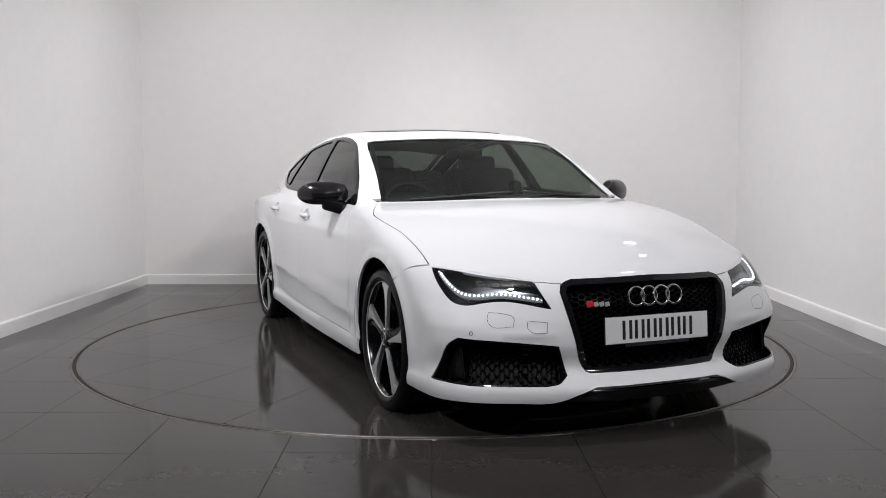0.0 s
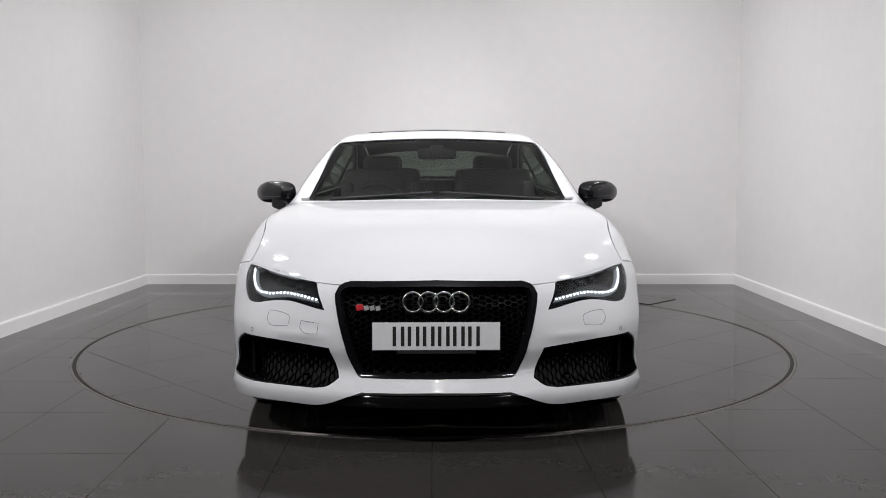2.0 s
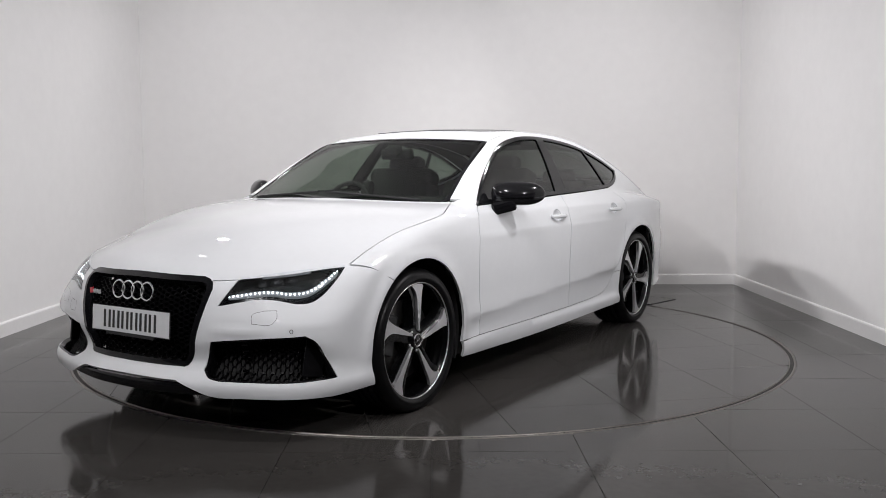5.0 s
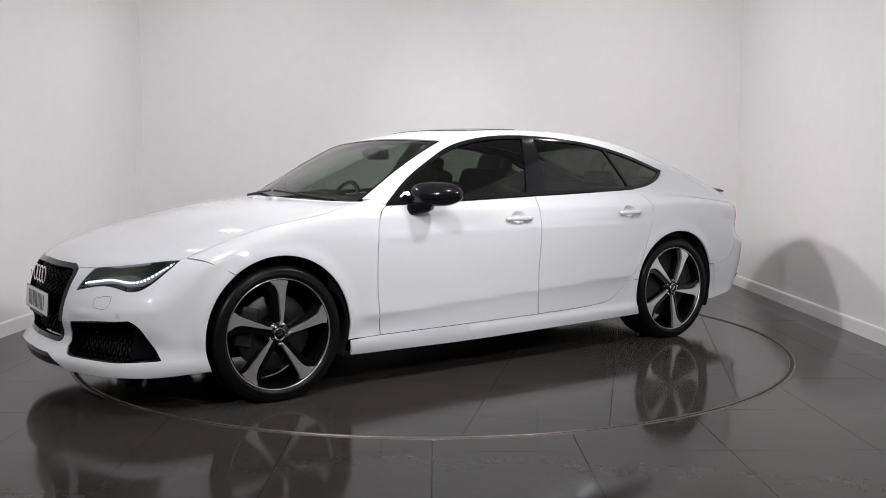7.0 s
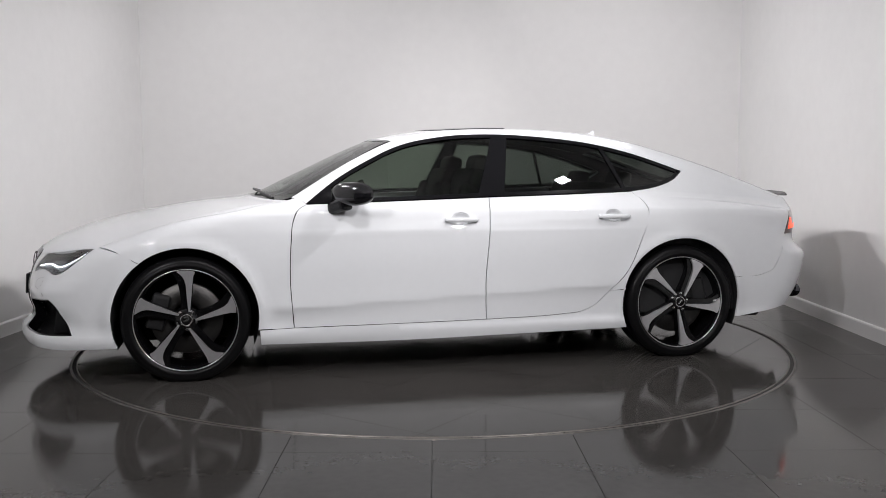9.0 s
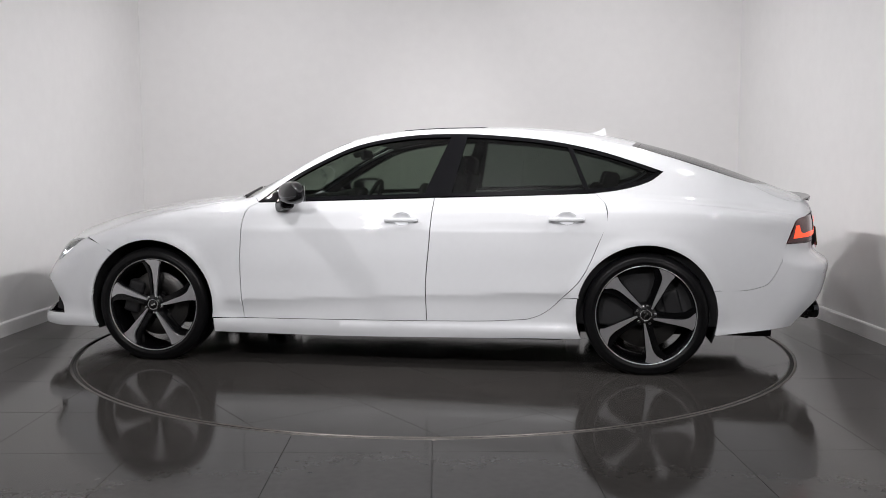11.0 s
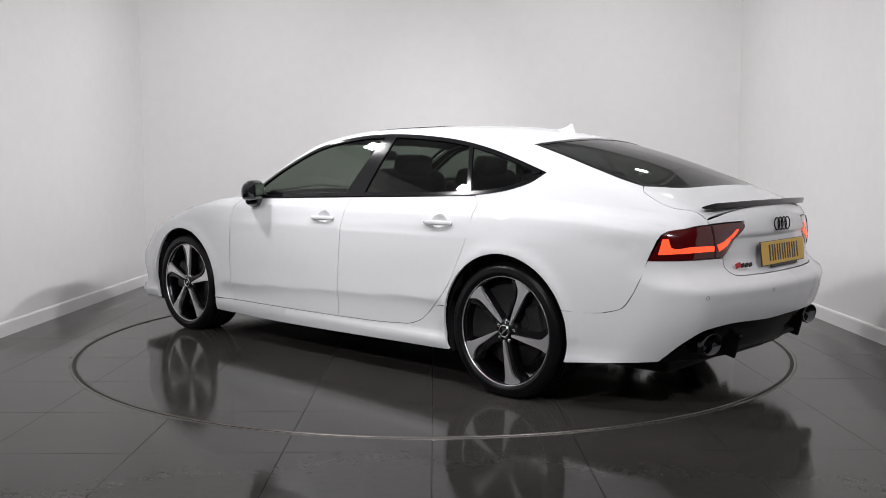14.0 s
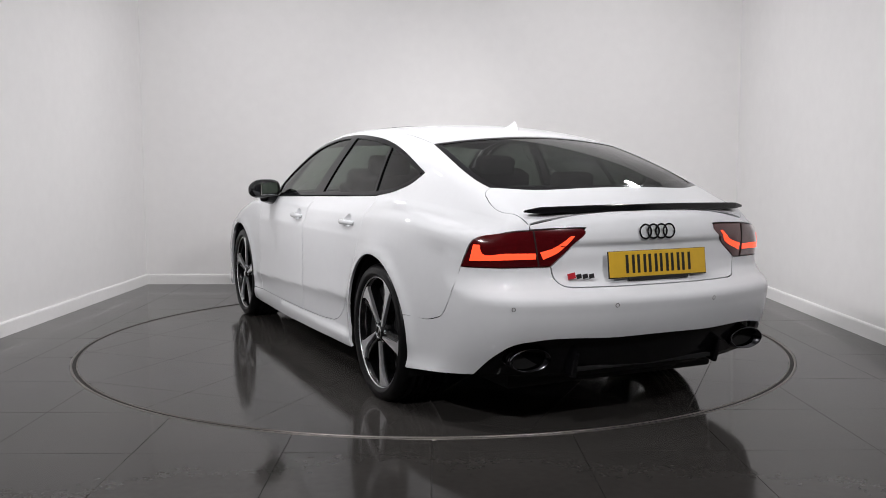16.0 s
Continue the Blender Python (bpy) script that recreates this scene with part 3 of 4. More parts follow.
BOOT_SIDE = [(-2.055, 0.590), (-2.075, 0.625), (-2.131, 0.643), (-2.255, 0.645), (-2.345, 0.603), (-2.378, 0.583)]
TL_TOP = [(-2.388, 0.581, 0.897), (-2.330, 0.680, 0.886), (-2.278, 0.757, 0.872), (-2.256, 0.784, 0.855)]
TL_TOP = snap(TAIL, TL_TOP)
TL_OUT = [(-2.256, 0.784, 0.855), (-2.213, 0.819, 0.739)]
TL_OUT = snap(TAIL, TL_OUT)
SEAM_R = [(-2.213, 0.819, 0.739), (-2.175, 0.838, 0.640), (-2.141, 0.852, 0.561), (-2.112, 0.86, 0.520), (-2.05, 0.870, 0.497), (-1.838, 0.904, 0.484)]
SEAM_R = snap(TAIL, SEAM_R)
side_l = loop(RAIL, [(0.80, 0.845, 0.964), (0.875, 0.722, 0.985)], on(TOP, SCREEN_SIDE), on(TOP, DITCH), on(TOP, REAR_SIDE), on(TOP, BOOT_SIDE),
                                [(-2.378, 0.583, 0.935), (-2.388, 0.581, 0.897)], TL_TOP, TL_OUT, SEAM_R, on(SIDE, arc(-WX, WZ, ARCH, 159, 15)),
                                on(SIDE, [(-1.085, 0.43), (-0.99, 0.425)]), on(SIDE, rev(DOOR_C)), on(SIDE, [(-1.172, 1.016), (-1.25, 1.024), (-1.38, 1.048), (-1.487, 1.086), (-1.557, 1.136)]), on(SIDE, DLO_TOP))
panel("side_panel", RAIL, [side_l], PAINT, car, gap=0.0016, step=0.028)
panel("pillar_trim", RAIL, [side_l], CABIN, car, gap=0.01, depth=-0.025, skirt=0, step=0.06)
panel("headliner", TOP, [both(TOP, loop(TOP, [(0.33, 0.0), (0.283, 0.60)], DITCH, [(-1.385, 0.562), (-1.44, 0.0)]))], CABIN, car, sides=(1,), gap=0.0, depth=-0.03, skirt=0, step=0.08)
panel("roof", TOP, [both(TOP, loop(TOP, [(0.330, 0.0), (0.320, 0.3), (0.283, 0.612)], DITCH, [(-1.385, 0.562), (-1.425, 0.3), (-1.44, 0.0)]))], PAINT, car, sides=(1,), gap=0.0)
HOOD_FRONT = [(2.325, 0.0), (2.318, 0.2), (2.285, 0.36), (2.262, 0.425)]
HOOD_LAMP = [(2.262, 0.425), (2.222, 0.503), (2.08, 0.70), (1.920, 0.840)]
panel("bonnet", TOP, [both(TOP, loop(TOP, HOOD_FRONT, HOOD_LAMP, HOOD_SIDE_XY, [(0.905, 0.748), (0.93, 0.71), (1.06, 0.40), (1.115, 0.0)]))], PAINT, car, sides=(1,), gap=0.002)
BOOT_EDGE = [(-2.378, 0.583), (-2.41, 0.40), (-2.43, 0.2), (-2.437, 0.0)]
panel("boot_lid", TOP, [both(TOP, loop(TOP, [(-2.215, 0.0), (-2.205, 0.2), (-2.16, 0.42), (-2.055, 0.590)], BOOT_SIDE, BOOT_EDGE))], PAINT, car, sides=(1,), gap=0.0015)
be = [tuple(p) for p in lay(TOP, np.array(rev(BOOT_EDGE)))[0]]
panel("boot_face", TAIL, [both(TAIL, loop(TAIL, be, [(-2.378, 0.583, 0.935), (-2.388, 0.581, 0.900)], [(-2.388, 0.581, 0.900), (-2.43, 0.46, 0.905), (-2.451, 0.344, 0.907)],
                                         [(-2.451, 0.344, 0.907), (-2.45, 0.40, 0.838), (-2.42, 0.500, 0.745)], [(-2.42, 0.500, 0.745), (-2.43, 0.485, 0.69), (-2.455, 0.46, 0.665), (-2.49, 0.42, 0.657)],
                                         [(-2.49, 0.42, 0.657), (-2.52, 0.2, 0.656), (-2.525, 0.0, 0.656)]))], PAINT, car, sides=(1,), gap=0.003, step=0.014)
VAL = [(-2.565, 0.0, 0.445), (-2.55, 0.223, 0.442), (-2.46, 0.60, 0.437), (-2.42, 0.674, 0.421), (-2.36, 0.725, 0.375), (-2.256, 0.778, 0.277)]
panel("rear_bumper", TAIL, [both(TAIL, loop(TAIL, [(-2.525, 0.0, 0.656), (-2.52, 0.2, 0.656), (-2.49, 0.42, 0.657)], [(-2.49, 0.42, 0.657), (-2.455, 0.46, 0.665), (-2.43, 0.485, 0.69), (-2.42, 0.500, 0.745)],
                                           [(-2.42, 0.500, 0.742), (-2.34, 0.68, 0.740), (-2.213, 0.819, 0.739)], SEAM_R, on(SIDE, arc(-WX, WZ, ARCH, 159, 196)),
                                           [(-1.83, 0.90, 0.235), (-2.05, 0.86, 0.258), (-2.256, 0.778, 0.277)], rev(VAL)))], PAINT, car, sides=(1,), gap=0.0015, step=0.02)
panel("diffuser", TAIL, [both(TAIL, loop(TAIL, VAL, [(-2.256, 0.778, 0.277), (-2.25, 0.76, 0.25)], [(-2.25, 0.76, 0.25), (-2.4, 0.45, 0.235), (-2.45, 0.0, 0.235)]))], GLOSS, car, sides=(1,), gap=0.001, depth=-0.04, skirt=0.05,
      label="gloss black rear diffuser")
# nose
GR_TOP = [(2.322, 0.0, 0.703), (2.285, 0.355, 0.695)]
GR_EDGE = [(2.285, 0.355, 0.695), (2.285, 0.395, 0.68), (2.296, 0.415, 0.645)]
GR_SIDE = [(2.296, 0.415, 0.645), (2.325, 0.37, 0.47), (2.346, 0.331, 0.335), (2.352, 0.322, 0.320), (2.36, 0.305, 0.312)]
GR_BOT = [(2.36, 0.305, 0.312), (2.396, 0.0, 0.312)]
LAMP_LOW = [(2.306, 0.459, 0.580), (2.21, 0.649, 0.609), (2.175, 0.715, 0.601), (2.15, 0.76, 0.592), (2.10, 0.808, 0.600), (2.06, 0.832, 0.628)]
LAMP_LOW = snap(NOSE, LAMP_LOW)
LAMP_OUT = [(2.06, 0.832, 0.628), (2.00, 0.846, 0.677), (1.920, 0.842, 0.739)]
LAMP_OUT = snap(NOSE, LAMP_OUT)
LAMP_TOP = [(1.920, 0.842, 0.739), (2.08, 0.70, 0.722), (2.222, 0.503, 0.692)]
LAMP_IN = [(2.222, 0.503, 0.692), (2.306, 0.459, 0.580)]
LAMP_IN = snap(NOSE, LAMP_IN)
lf = [tuple(p) for p in lay(TOP, np.array([(2.222, 0.503), (2.262, 0.425)]))[0]]
gt = [tuple(p) for p in lay(TOP, np.array([(2.262, 0.425), (2.285, 0.365)]))[0]]
LIP0 = [(2.441, 0.0, 0.266), (2.413, 0.301, 0.262)]
LIP = [(2.413, 0.301, 0.262), (2.406, 0.359, 0.241), (2.37, 0.46, 0.203), (2.30, 0.62, 0.199), (2.20, 0.80, 0.200), (2.05, 0.89, 0.197), (1.86, 0.905, 0.200)]
INTAKE = [[(2.336, 0.440, 0.428), (2.29, 0.58, 0.443), (2.165, 0.817, 0.463)], [(2.165, 0.817, 0.463), (2.135, 0.842, 0.440), (2.09, 0.866, 0.36), (2.045, 0.890, 0.276)],
          [(2.045, 0.890, 0.276), (2.20, 0.79, 0.270), (2.345, 0.495, 0.268)], [(2.345, 0.495, 0.268), (2.35, 0.44, 0.278), (2.34, 0.40, 0.305)], [(2.34, 0.40, 0.305), (2.336, 0.440, 0.428)]]
intake = loop(NOSE, *INTAKE)
bh = loop(NOSE, rev(GR_BOT), rev(GR_SIDE), [(2.296, 0.415, 0.645), (2.285, 0.40, 0.68), (2.28, 0.375, 0.694)], gt[::-1], lf[::-1], LAMP_IN, LAMP_LOW, LAMP_OUT, rev(SEAM_F), on(SIDE, arc(WX, WZ, ARCH, 53, -22)), rev(LIP), rev(LIP0))
panel("front_bumper", NOSE, [both(NOSE, bh), intake, intake * np.array([-1, 1])], PAINT, car, sides=(1,), gap=0.001, step=0.028, skirt=0.02)
panel("front_splitter", NOSE, [both(NOSE, loop(NOSE, LIP0, [(2.413, 0.301, 0.262), (2.406, 0.359, 0.239), (2.37, 0.46, 0.201)], [(2.37, 0.46, 0.201), (2.34, 0.52, 0.185)], [(2.34, 0.52, 0.185), (2.43, 0.0, 0.185)]))], GLOSS, car, sides=(1,),
      depth=-0.025, skirt=0.05, label="gloss black lower splitter")

grille_l = both(NOSE, loop(NOSE, GR_TOP, GR_EDGE, GR_SIDE, GR_BOT))
panel("grille_frame", NOSE, [grille_l, grow(grille_l, -0.022)], GLOSS, car, sides=(1,), gap=0.0, depth=0.003, skirt=0.03, label="gloss black grille surround")
grille = panel("grille", NOSE, [grow(grille_l, -0.02)], UNDER, car, sides=(1,), gap=0.0, depth=-0.06, skirt=0, label="black honeycomb radiator grille")[0]


def honeycomb(dom, bound, w, h, depth, thick, name):
    """Hexagonal cells with open middles inside an outline, laid on the form."""
    lo, hi = bound.min(0), bound.max(0)
    qs, ds, faces, n = [], [], [], 0
    hexa = np.array([(math.cos(a) * w / 2 / 0.866 * 0.9, math.sin(a) * h / 2 / 0.866) for a in np.radians([0, 60, 120, 180, 240, 300])])
    row, y = 0, lo[1]
    centres = []
    while y < hi[1]:
        x = -math.ceil(abs(lo[0]) / (w * 1.5) + 2) * w * 1.5 + (row % 2) * w * 0.75 + (lo[0] + hi[0]) / 2
        while x < hi[0]:
            centres.append((x, y))
            x += w * 1.5
        y += h / 2
        row += 1
    for c in np.array(centres)[inside(np.array(centres), bound)]:
        for k, (s, d) in enumerate(((1.06, depth - 0.006), (1.0, depth), (0.84, depth), (0.78, depth - thick))):
            qs.append(c + hexa * s)
            ds += [d] * 6
        for r in range(3):
            faces += [(n + r * 6 + i, n + r * 6 + (i + 1) % 6, n + r * 6 + 6 + (i + 1) % 6, n + r * 6 + 6 + i) for i in range(6)]
        n += 24
    p, nn = lay(dom, np.concatenate(qs))
    return mesh(name, p + nn * np.array(ds)[:, None], faces, MESH)


part("honeycomb", honeycomb(NOSE, grow(grille_l, -0.025), 0.033, 0.025, -0.032, 0.022, "honeycomb"), None, grille)
for s in (1, -1):
    il = intake * np.array([s, 1])
    duct = panel("side_intake", NOSE, [grow(il, 0.004)], UNDER, car, sides=(1,), gap=0.0, depth=-0.075, skirt=0, label="black side air intake")[0]
    part("honeycomb", honeycomb(NOSE, grow(il, -0.004), 0.024, 0.018, -0.062, 0.012, "honeycomb"), None, duct)
    # upright blade near the outer end
    bm = block(0.10, 0.012, 0.18, 0.004, m=pose(2.09, 0.80 * s, 0.365, 0, -9, -18 * s))
    part("blade", bm, GLOSS, duct)
    for k in range(6):
        at = lay(NOSE, NOSE[0](np.array([[2.25, 0.548, 0.292 + 0.026 * k]])), -0.045)[0][0]
        part("louvre", block(0.012, 0.026, 0.007, 0.002), DARKCHROME, duct, at=pose(at[0], at[1] * s, at[2], 0, 20, 25 * s))
    panel("intake_lining", NOSE, [il, grow(il, -0.006)], GLOSS, duct, sides=(1,), gap=0.0, depth=-0.004, skirt=0.07)

# headlamps
led_me = lathe([(0.0002, 0.004), (0.003, 0.003), (0.0048, 0.0), (0.005, -0.004)], 10, LED, "led")
lamp_l = loop(NOSE, LAMP_LOW, LAMP_OUT, LAMP_TOP, LAMP_IN)
for s in (1, -1):
    ll = lamp_l * np.array([s, 1])
    k = np.array([1, s, 1])
    head = panel("headlamp", NOSE, [ll], LENS, car, sides=(1,), gap=0.001, skirt=0.0, label="clear headlamp with a lit white LED strip")[0]
    panel("housing", NOSE, [grow(ll, -0.002)], SMOKE, head, sides=(1,), gap=0.0, depth=-0.05, skirt=0)
    panel("bezel", NOSE, [ll, grow(ll, -0.009)], GLOSS, head, sides=(1,), gap=0.0, depth=-0.003, skirt=0.05)
    strip = loop(NOSE, [(2.288, 0.485, 0.612), (2.19, 0.655, 0.634), (2.15, 0.735, 0.626), (2.10, 0.79, 0.635), (2.03, 0.825, 0.68), (1.96, 0.836, 0.728)],
                 [(1.96, 0.836, 0.728), (1.965, 0.822, 0.732)], [(1.965, 0.822, 0.732), (2.03, 0.806, 0.69), (2.10, 0.77, 0.652), (2.15, 0.725, 0.645), (2.19, 0.65, 0.652), (2.28, 0.488, 0.628)],
                 [(2.28, 0.488, 0.628), (2.288, 0.485, 0.612)])
    led = panel("led_strip", NOSE, [strip * np.array([s, 1])], DRL, head, sides=(1,), gap=0.0, depth=-0.018, skirt=0.02, step=0.012, label="lit white LED strip")[0]
    beads = curve([(2.284, 0.490, 0.621), (2.19, 0.652, 0.643), (2.15, 0.730, 0.636), (2.10, 0.780, 0.644), (2.03, 0.816, 0.685), (1.962, 0.829, 0.728)], 0.018)
    for bead in beads:
        at = lay(NOSE, NOSE[0](bead[None, :]), -0.016)[0][0] * k
        part("led", led_me, None, led, at=pose(at[0], at[1], at[2], 0, 0, -90 + 35 * s))
    shelf = loop(NOSE, [(2.282, 0.49, 0.632), (2.19, 0.652, 0.657), (2.15, 0.725, 0.650), (2.10, 0.768, 0.657)], [(2.10, 0.768, 0.657), (2.12, 0.745, 0.672), (2.20, 0.64, 0.672), (2.262, 0.50, 0.648)], [(2.262, 0.50, 0.648), (2.282, 0.49, 0.632)])
    panel("reflector", NOSE, [shelf * np.array([s, 1])], SILVER, head, sides=(1,), gap=0.0, depth=-0.03, skirt=0.02, step=0.015)
    for cy, cz, r in ((0.57, 0.672, 0.021), (0.64, 0.684, 0.024), (0.72, 0.694, 0.021)):
        pr = lathe([(0.001, 0.012), (r * 0.5, 0.010), (r * 0.8, 0.004), (r, -0.006), (r * 1.12, -0.006), (r * 1.15, 0.0), (r * 1.3, -0.02)], 24, SMOKE, "projector")
        at = lay(NOSE, NOSE[0](np.array([[2.15, cy, cz]])), -0.032)[0][0] * k
        part("projector", pr, None, head, at=pose(at[0], at[1], at[2], 0, 0, -90 + 25 * s))
    # washer cover and parking sensor
    wl = loop(NOSE, [(2.262, 0.610, 0.510), (2.262, 0.61, 0.548), (2.24, 0.645, 0.562), (2.215, 0.705, 0.567)], [(2.215, 0.705, 0.567), (2.215, 0.708, 0.535), (2.225, 0.695, 0.514), (2.262, 0.610, 0.510)]) * np.array([s, 1])
    panel("washer_cover", NOSE, [wl, grow(wl, -0.0015)], SATIN, car, sides=(1,), gap=0.0, depth=0.0009, skirt=0.0, step=0.05)
    sl = loop(NOSE, [(2.19 + 0, 0.766 + 0.0095 * math.cos(a), 0.484 + 0.0095 * math.sin(a)) for a in np.linspace(0, 2 * math.pi, 14)]) * np.array([s, 1])
    panel("parking_sensor", NOSE, [sl, grow(sl, -0.002)], SATIN, car, sides=(1,), gap=0.0, depth=0.0009, skirt=0.0, step=0.05)

tow = loop(NOSE, [(2.30, 0.478, 0.484), (2.30, 0.476, 0.528)], [(2.30, 0.476, 0.528), (2.27, 0.550, 0.535)], [(2.27, 0.550, 0.535), (2.27, 0.552, 0.506), (2.28, 0.535, 0.488), (2.30, 0.478, 0.484)]) * np.array([-1, 1])
panel("tow_eye_cover", NOSE, [tow, grow(tow, -0.0016)], SATIN, car, sides=(1,), gap=0.0, depth=0.0009, skirt=0.0, step=0.05)

# screens and side glass
ws = both(TOP, loop(TOP, [(1.112, 0.0), (1.06, 0.40), (0.93, 0.705), (0.875, 0.722)], SCREEN_SIDE, [(0.283, 0.612), (0.320, 0.3), (0.330, 0.0)]))
cw = both(TOP, loop(TOP, [(1.16, 0.0), (1.11, 0.40), (0.97, 0.72)], [(0.97, 0.72), (0.86, 0.70)], [(0.86, 0.70), (0.99, 0.40), (1.04, 0.0)]))
panel("cowl", TOP, [cw], SATIN, car, sides=(1,), gap=0.0, depth=-0.016, skirt=0, step=0.04, label="black scuttle panel")
panel("screen_surround", TOP, [ws, grow(ws, -0.024)], GLOSS, car, sides=(1,), gap=0.001, depth=-0.002, skirt=0.01)
panel("windscreen", TOP, [grow(ws, -0.022)], SCREEN, car, sides=(1,), gap=0.0, depth=-0.004, skirt=0, label="clear laminated windscreen")
rw = both(TOP, loop(TOP, [(-1.44, 0.0), (-1.425, 0.3), (-1.385, 0.562)], REAR_SIDE, [(-2.055, 0.590), (-2.16, 0.42), (-2.205, 0.2), (-2.215, 0.0)]))
panel("rear_surround", TOP, [rw, grow(rw, -0.03)], GLOSS, car, sides=(1,), gap=0.001, depth=-0.002, skirt=0.01)
panel("rear_window", TOP, [grow(rw, -0.028)], REARPANE, car, sides=(1,), gap=0.0, depth=-0.004, skirt=0, label="dark tinted rear window")
sr = both(TOP, loop(TOP, [(0.02, 0.0), (0.015, 0.3), (0.0, 0.40)], [(0.0, 0.40), (-0.04, 0.43), (-0.40, 0.43)], [(-0.40, 0.43), (-0.46, 0.40), (-0.47, 0.0)]))
panel("sunroof", TOP, [sr], GLOSS, car, sides=(1,), gap=0.0, depth=0.003, skirt=0.006, label="black glass sunroof")
dlo = loop(SIDE, DLO_LOW, DLO_TOP)
pane_area = grow(dlo, -0.020)
pf = clip(clip(pane_area, (-0.326, 1.34), (-0.190, 0.99)), (0.655, 0.9), (0.655, 1.30))
pr_ = clip(clip(pane_area, (-0.352, 1.00), (-0.424, 1.34)), (-1.003, 1.30), (-1.128, 1.00))
pq = clip(pane_area, (-1.153, 1.00), (-1.028, 1.30))
panel("window_frame", SIDE, [dlo, pf, pr_, pq], GLOSS, car, gap=0.0, depth=0.001, skirt=0.016, step=0.03, label="gloss black window surround")
panel("front_window", SIDE, [grow(pf, 0.003)], PANE, car, gap=0.0, depth=-0.006, skirt=0, label="tinted front door glass")
panel("rear_door_window", SIDE, [grow(pr_, 0.003)], PRIVACY, car, gap=0.0, depth=-0.006, skirt=0, label="dark tinted rear door glass")
panel("quarter_window", SIDE, [grow(pq, 0.003)], PRIVACY, car, gap=0.0, depth=-0.006, skirt=0, label="dark tinted quarter glass")

# tail lamps
TLW = [(-2.42, 0.500, 0.745), (-2.34, 0.68, 0.742), (-2.213, 0.819, 0.741)]
tl_l = loop(TAIL, TLW, rev(TL_OUT), rev(TL_TOP), [(-2.388, 0.581, 0.897), (-2.43, 0.46, 0.903), (-2.447, 0.36, 0.905)], [(-2.447, 0.36, 0.905), (-2.451, 0.345, 0.893), (-2.45, 0.40, 0.838), (-2.42, 0.500, 0.745)])
for s in (1, -1):
    f2 = np.array([s, 1])
    tail_lamp = panel("tail_lamp", TAIL, [tl_l * f2], REDLENS, car, sides=(1,), gap=0.002, depth=0.001, skirt=0.02, label="dark red tail lamp with a lit LED bar")[0]
    g1 = loop(TAIL, [(-2.25, 0.795, 0.768), (-2.35, 0.68, 0.775), (-2.40, 0.56, 0.778)], [(-2.40, 0.56, 0.778), (-2.40, 0.56, 0.802)], [(-2.40, 0.56, 0.802), (-2.35, 0.68, 0.802), (-2.29, 0.755, 0.80), (-2.28, 0.762, 0.838)], [(-2.28, 0.762, 0.838), (-2.262, 0.782, 0.838)], [(-2.262, 0.782, 0.838), (-2.25, 0.795, 0.768)])
    g2 = loop(TAIL, [(-2.41, 0.530, 0.776), (-2.43, 0.46, 0.808), (-2.445, 0.395, 0.872)], [(-2.445, 0.395, 0.872), (-2.445, 0.412, 0.872)], [(-2.445, 0.412, 0.872), (-2.43, 0.49, 0.822), (-2.41, 0.545, 0.806)], [(-2.41, 0.545, 0.806), (-2.41, 0.530, 0.776)])
    panel("led_bar", TAIL, [g1 * f2], REDGLOW, tail_lamp, sides=(1,), gap=0.0, depth=0.0025, skirt=0.004, step=0.012, label="lit red LED bar")
    panel("led_bar", TAIL, [g2 * f2], REDGLOW, tail_lamp, sides=(1,), gap=0.0, depth=0.0025, skirt=0.004, step=0.012, label="lit red LED bar")
    gl = loop(TAIL, [(-2.405, 0.551, 0.744), (-2.40, 0.574, 0.898)], [(-2.40, 0.574, 0.898), (-2.40, 0.568, 0.898)], [(-2.40, 0.568, 0.898), (-2.405, 0.545, 0.744)])
    panel("joint", TAIL, [gl * f2], GAP, tail_lamp, sides=(1,), gap=0.0, depth=0.0032, skirt=0.003, step=0.02)
# spoiler lip
ys = np.linspace(-0.595, 0.595, 41)
xs = -2.432 + 0.155 * ys ** 2 + 0.10 * ys ** 4
zs = lay(TOP, np.stack([xs + 0.016, ys], -1))[0][:, 2] - 0.006 + 0.030 * (ys / 0.595) ** 2
thin = np.clip((0.63 - np.abs(ys)) / 0.10, 0.3, 1)
wing = [(0.030, -0.006), (0.012, 0.006), (-0.014, 0.017), (-0.018, 0.013), (-0.012, -0.012)]
v = [(x + dx * h, y, z + dz * h) for x, y, z, h in zip(xs, ys, zs, thin) for dx, dz in wing]
f = [(i * 5 + j, i * 5 + (j + 1) % 5, i * 5 + 5 + (j + 1) % 5, i * 5 + 5 + j) for i in range(40) for j in range(5)] + [(4, 3, 2, 1, 0), tuple(range(200, 205))]
part("spoiler", mesh("spoiler", v, f, CARBON), None, car, "black carbon boot lip spoiler")
# shark-fin aerial
fin = bmesh.new()
prof = [(-1.13, 0.0), (-1.175, 0.013), (-1.215, 0.034), (-1.236, 0.052), (-1.243, 0.051), (-1.252, 0.0)]
fv = [[fin.verts.new((x, sy * (0.016 * (1 - z / 0.062) + 0.002), float(roof_line(x)) - 0.006 + z)) for x, z in prof] for sy in (1, -1)]
fin.faces.new(fv[0])
fin.faces.new(fv[1][::-1])
for i in range(len(prof)):
    j = (i + 1) % len(prof)
    fin.faces.new((fv[0][i], fv[1][i], fv[1][j], fv[0][j]))
part("aerial", fin, PAINT, car, "white shark-fin aerial")

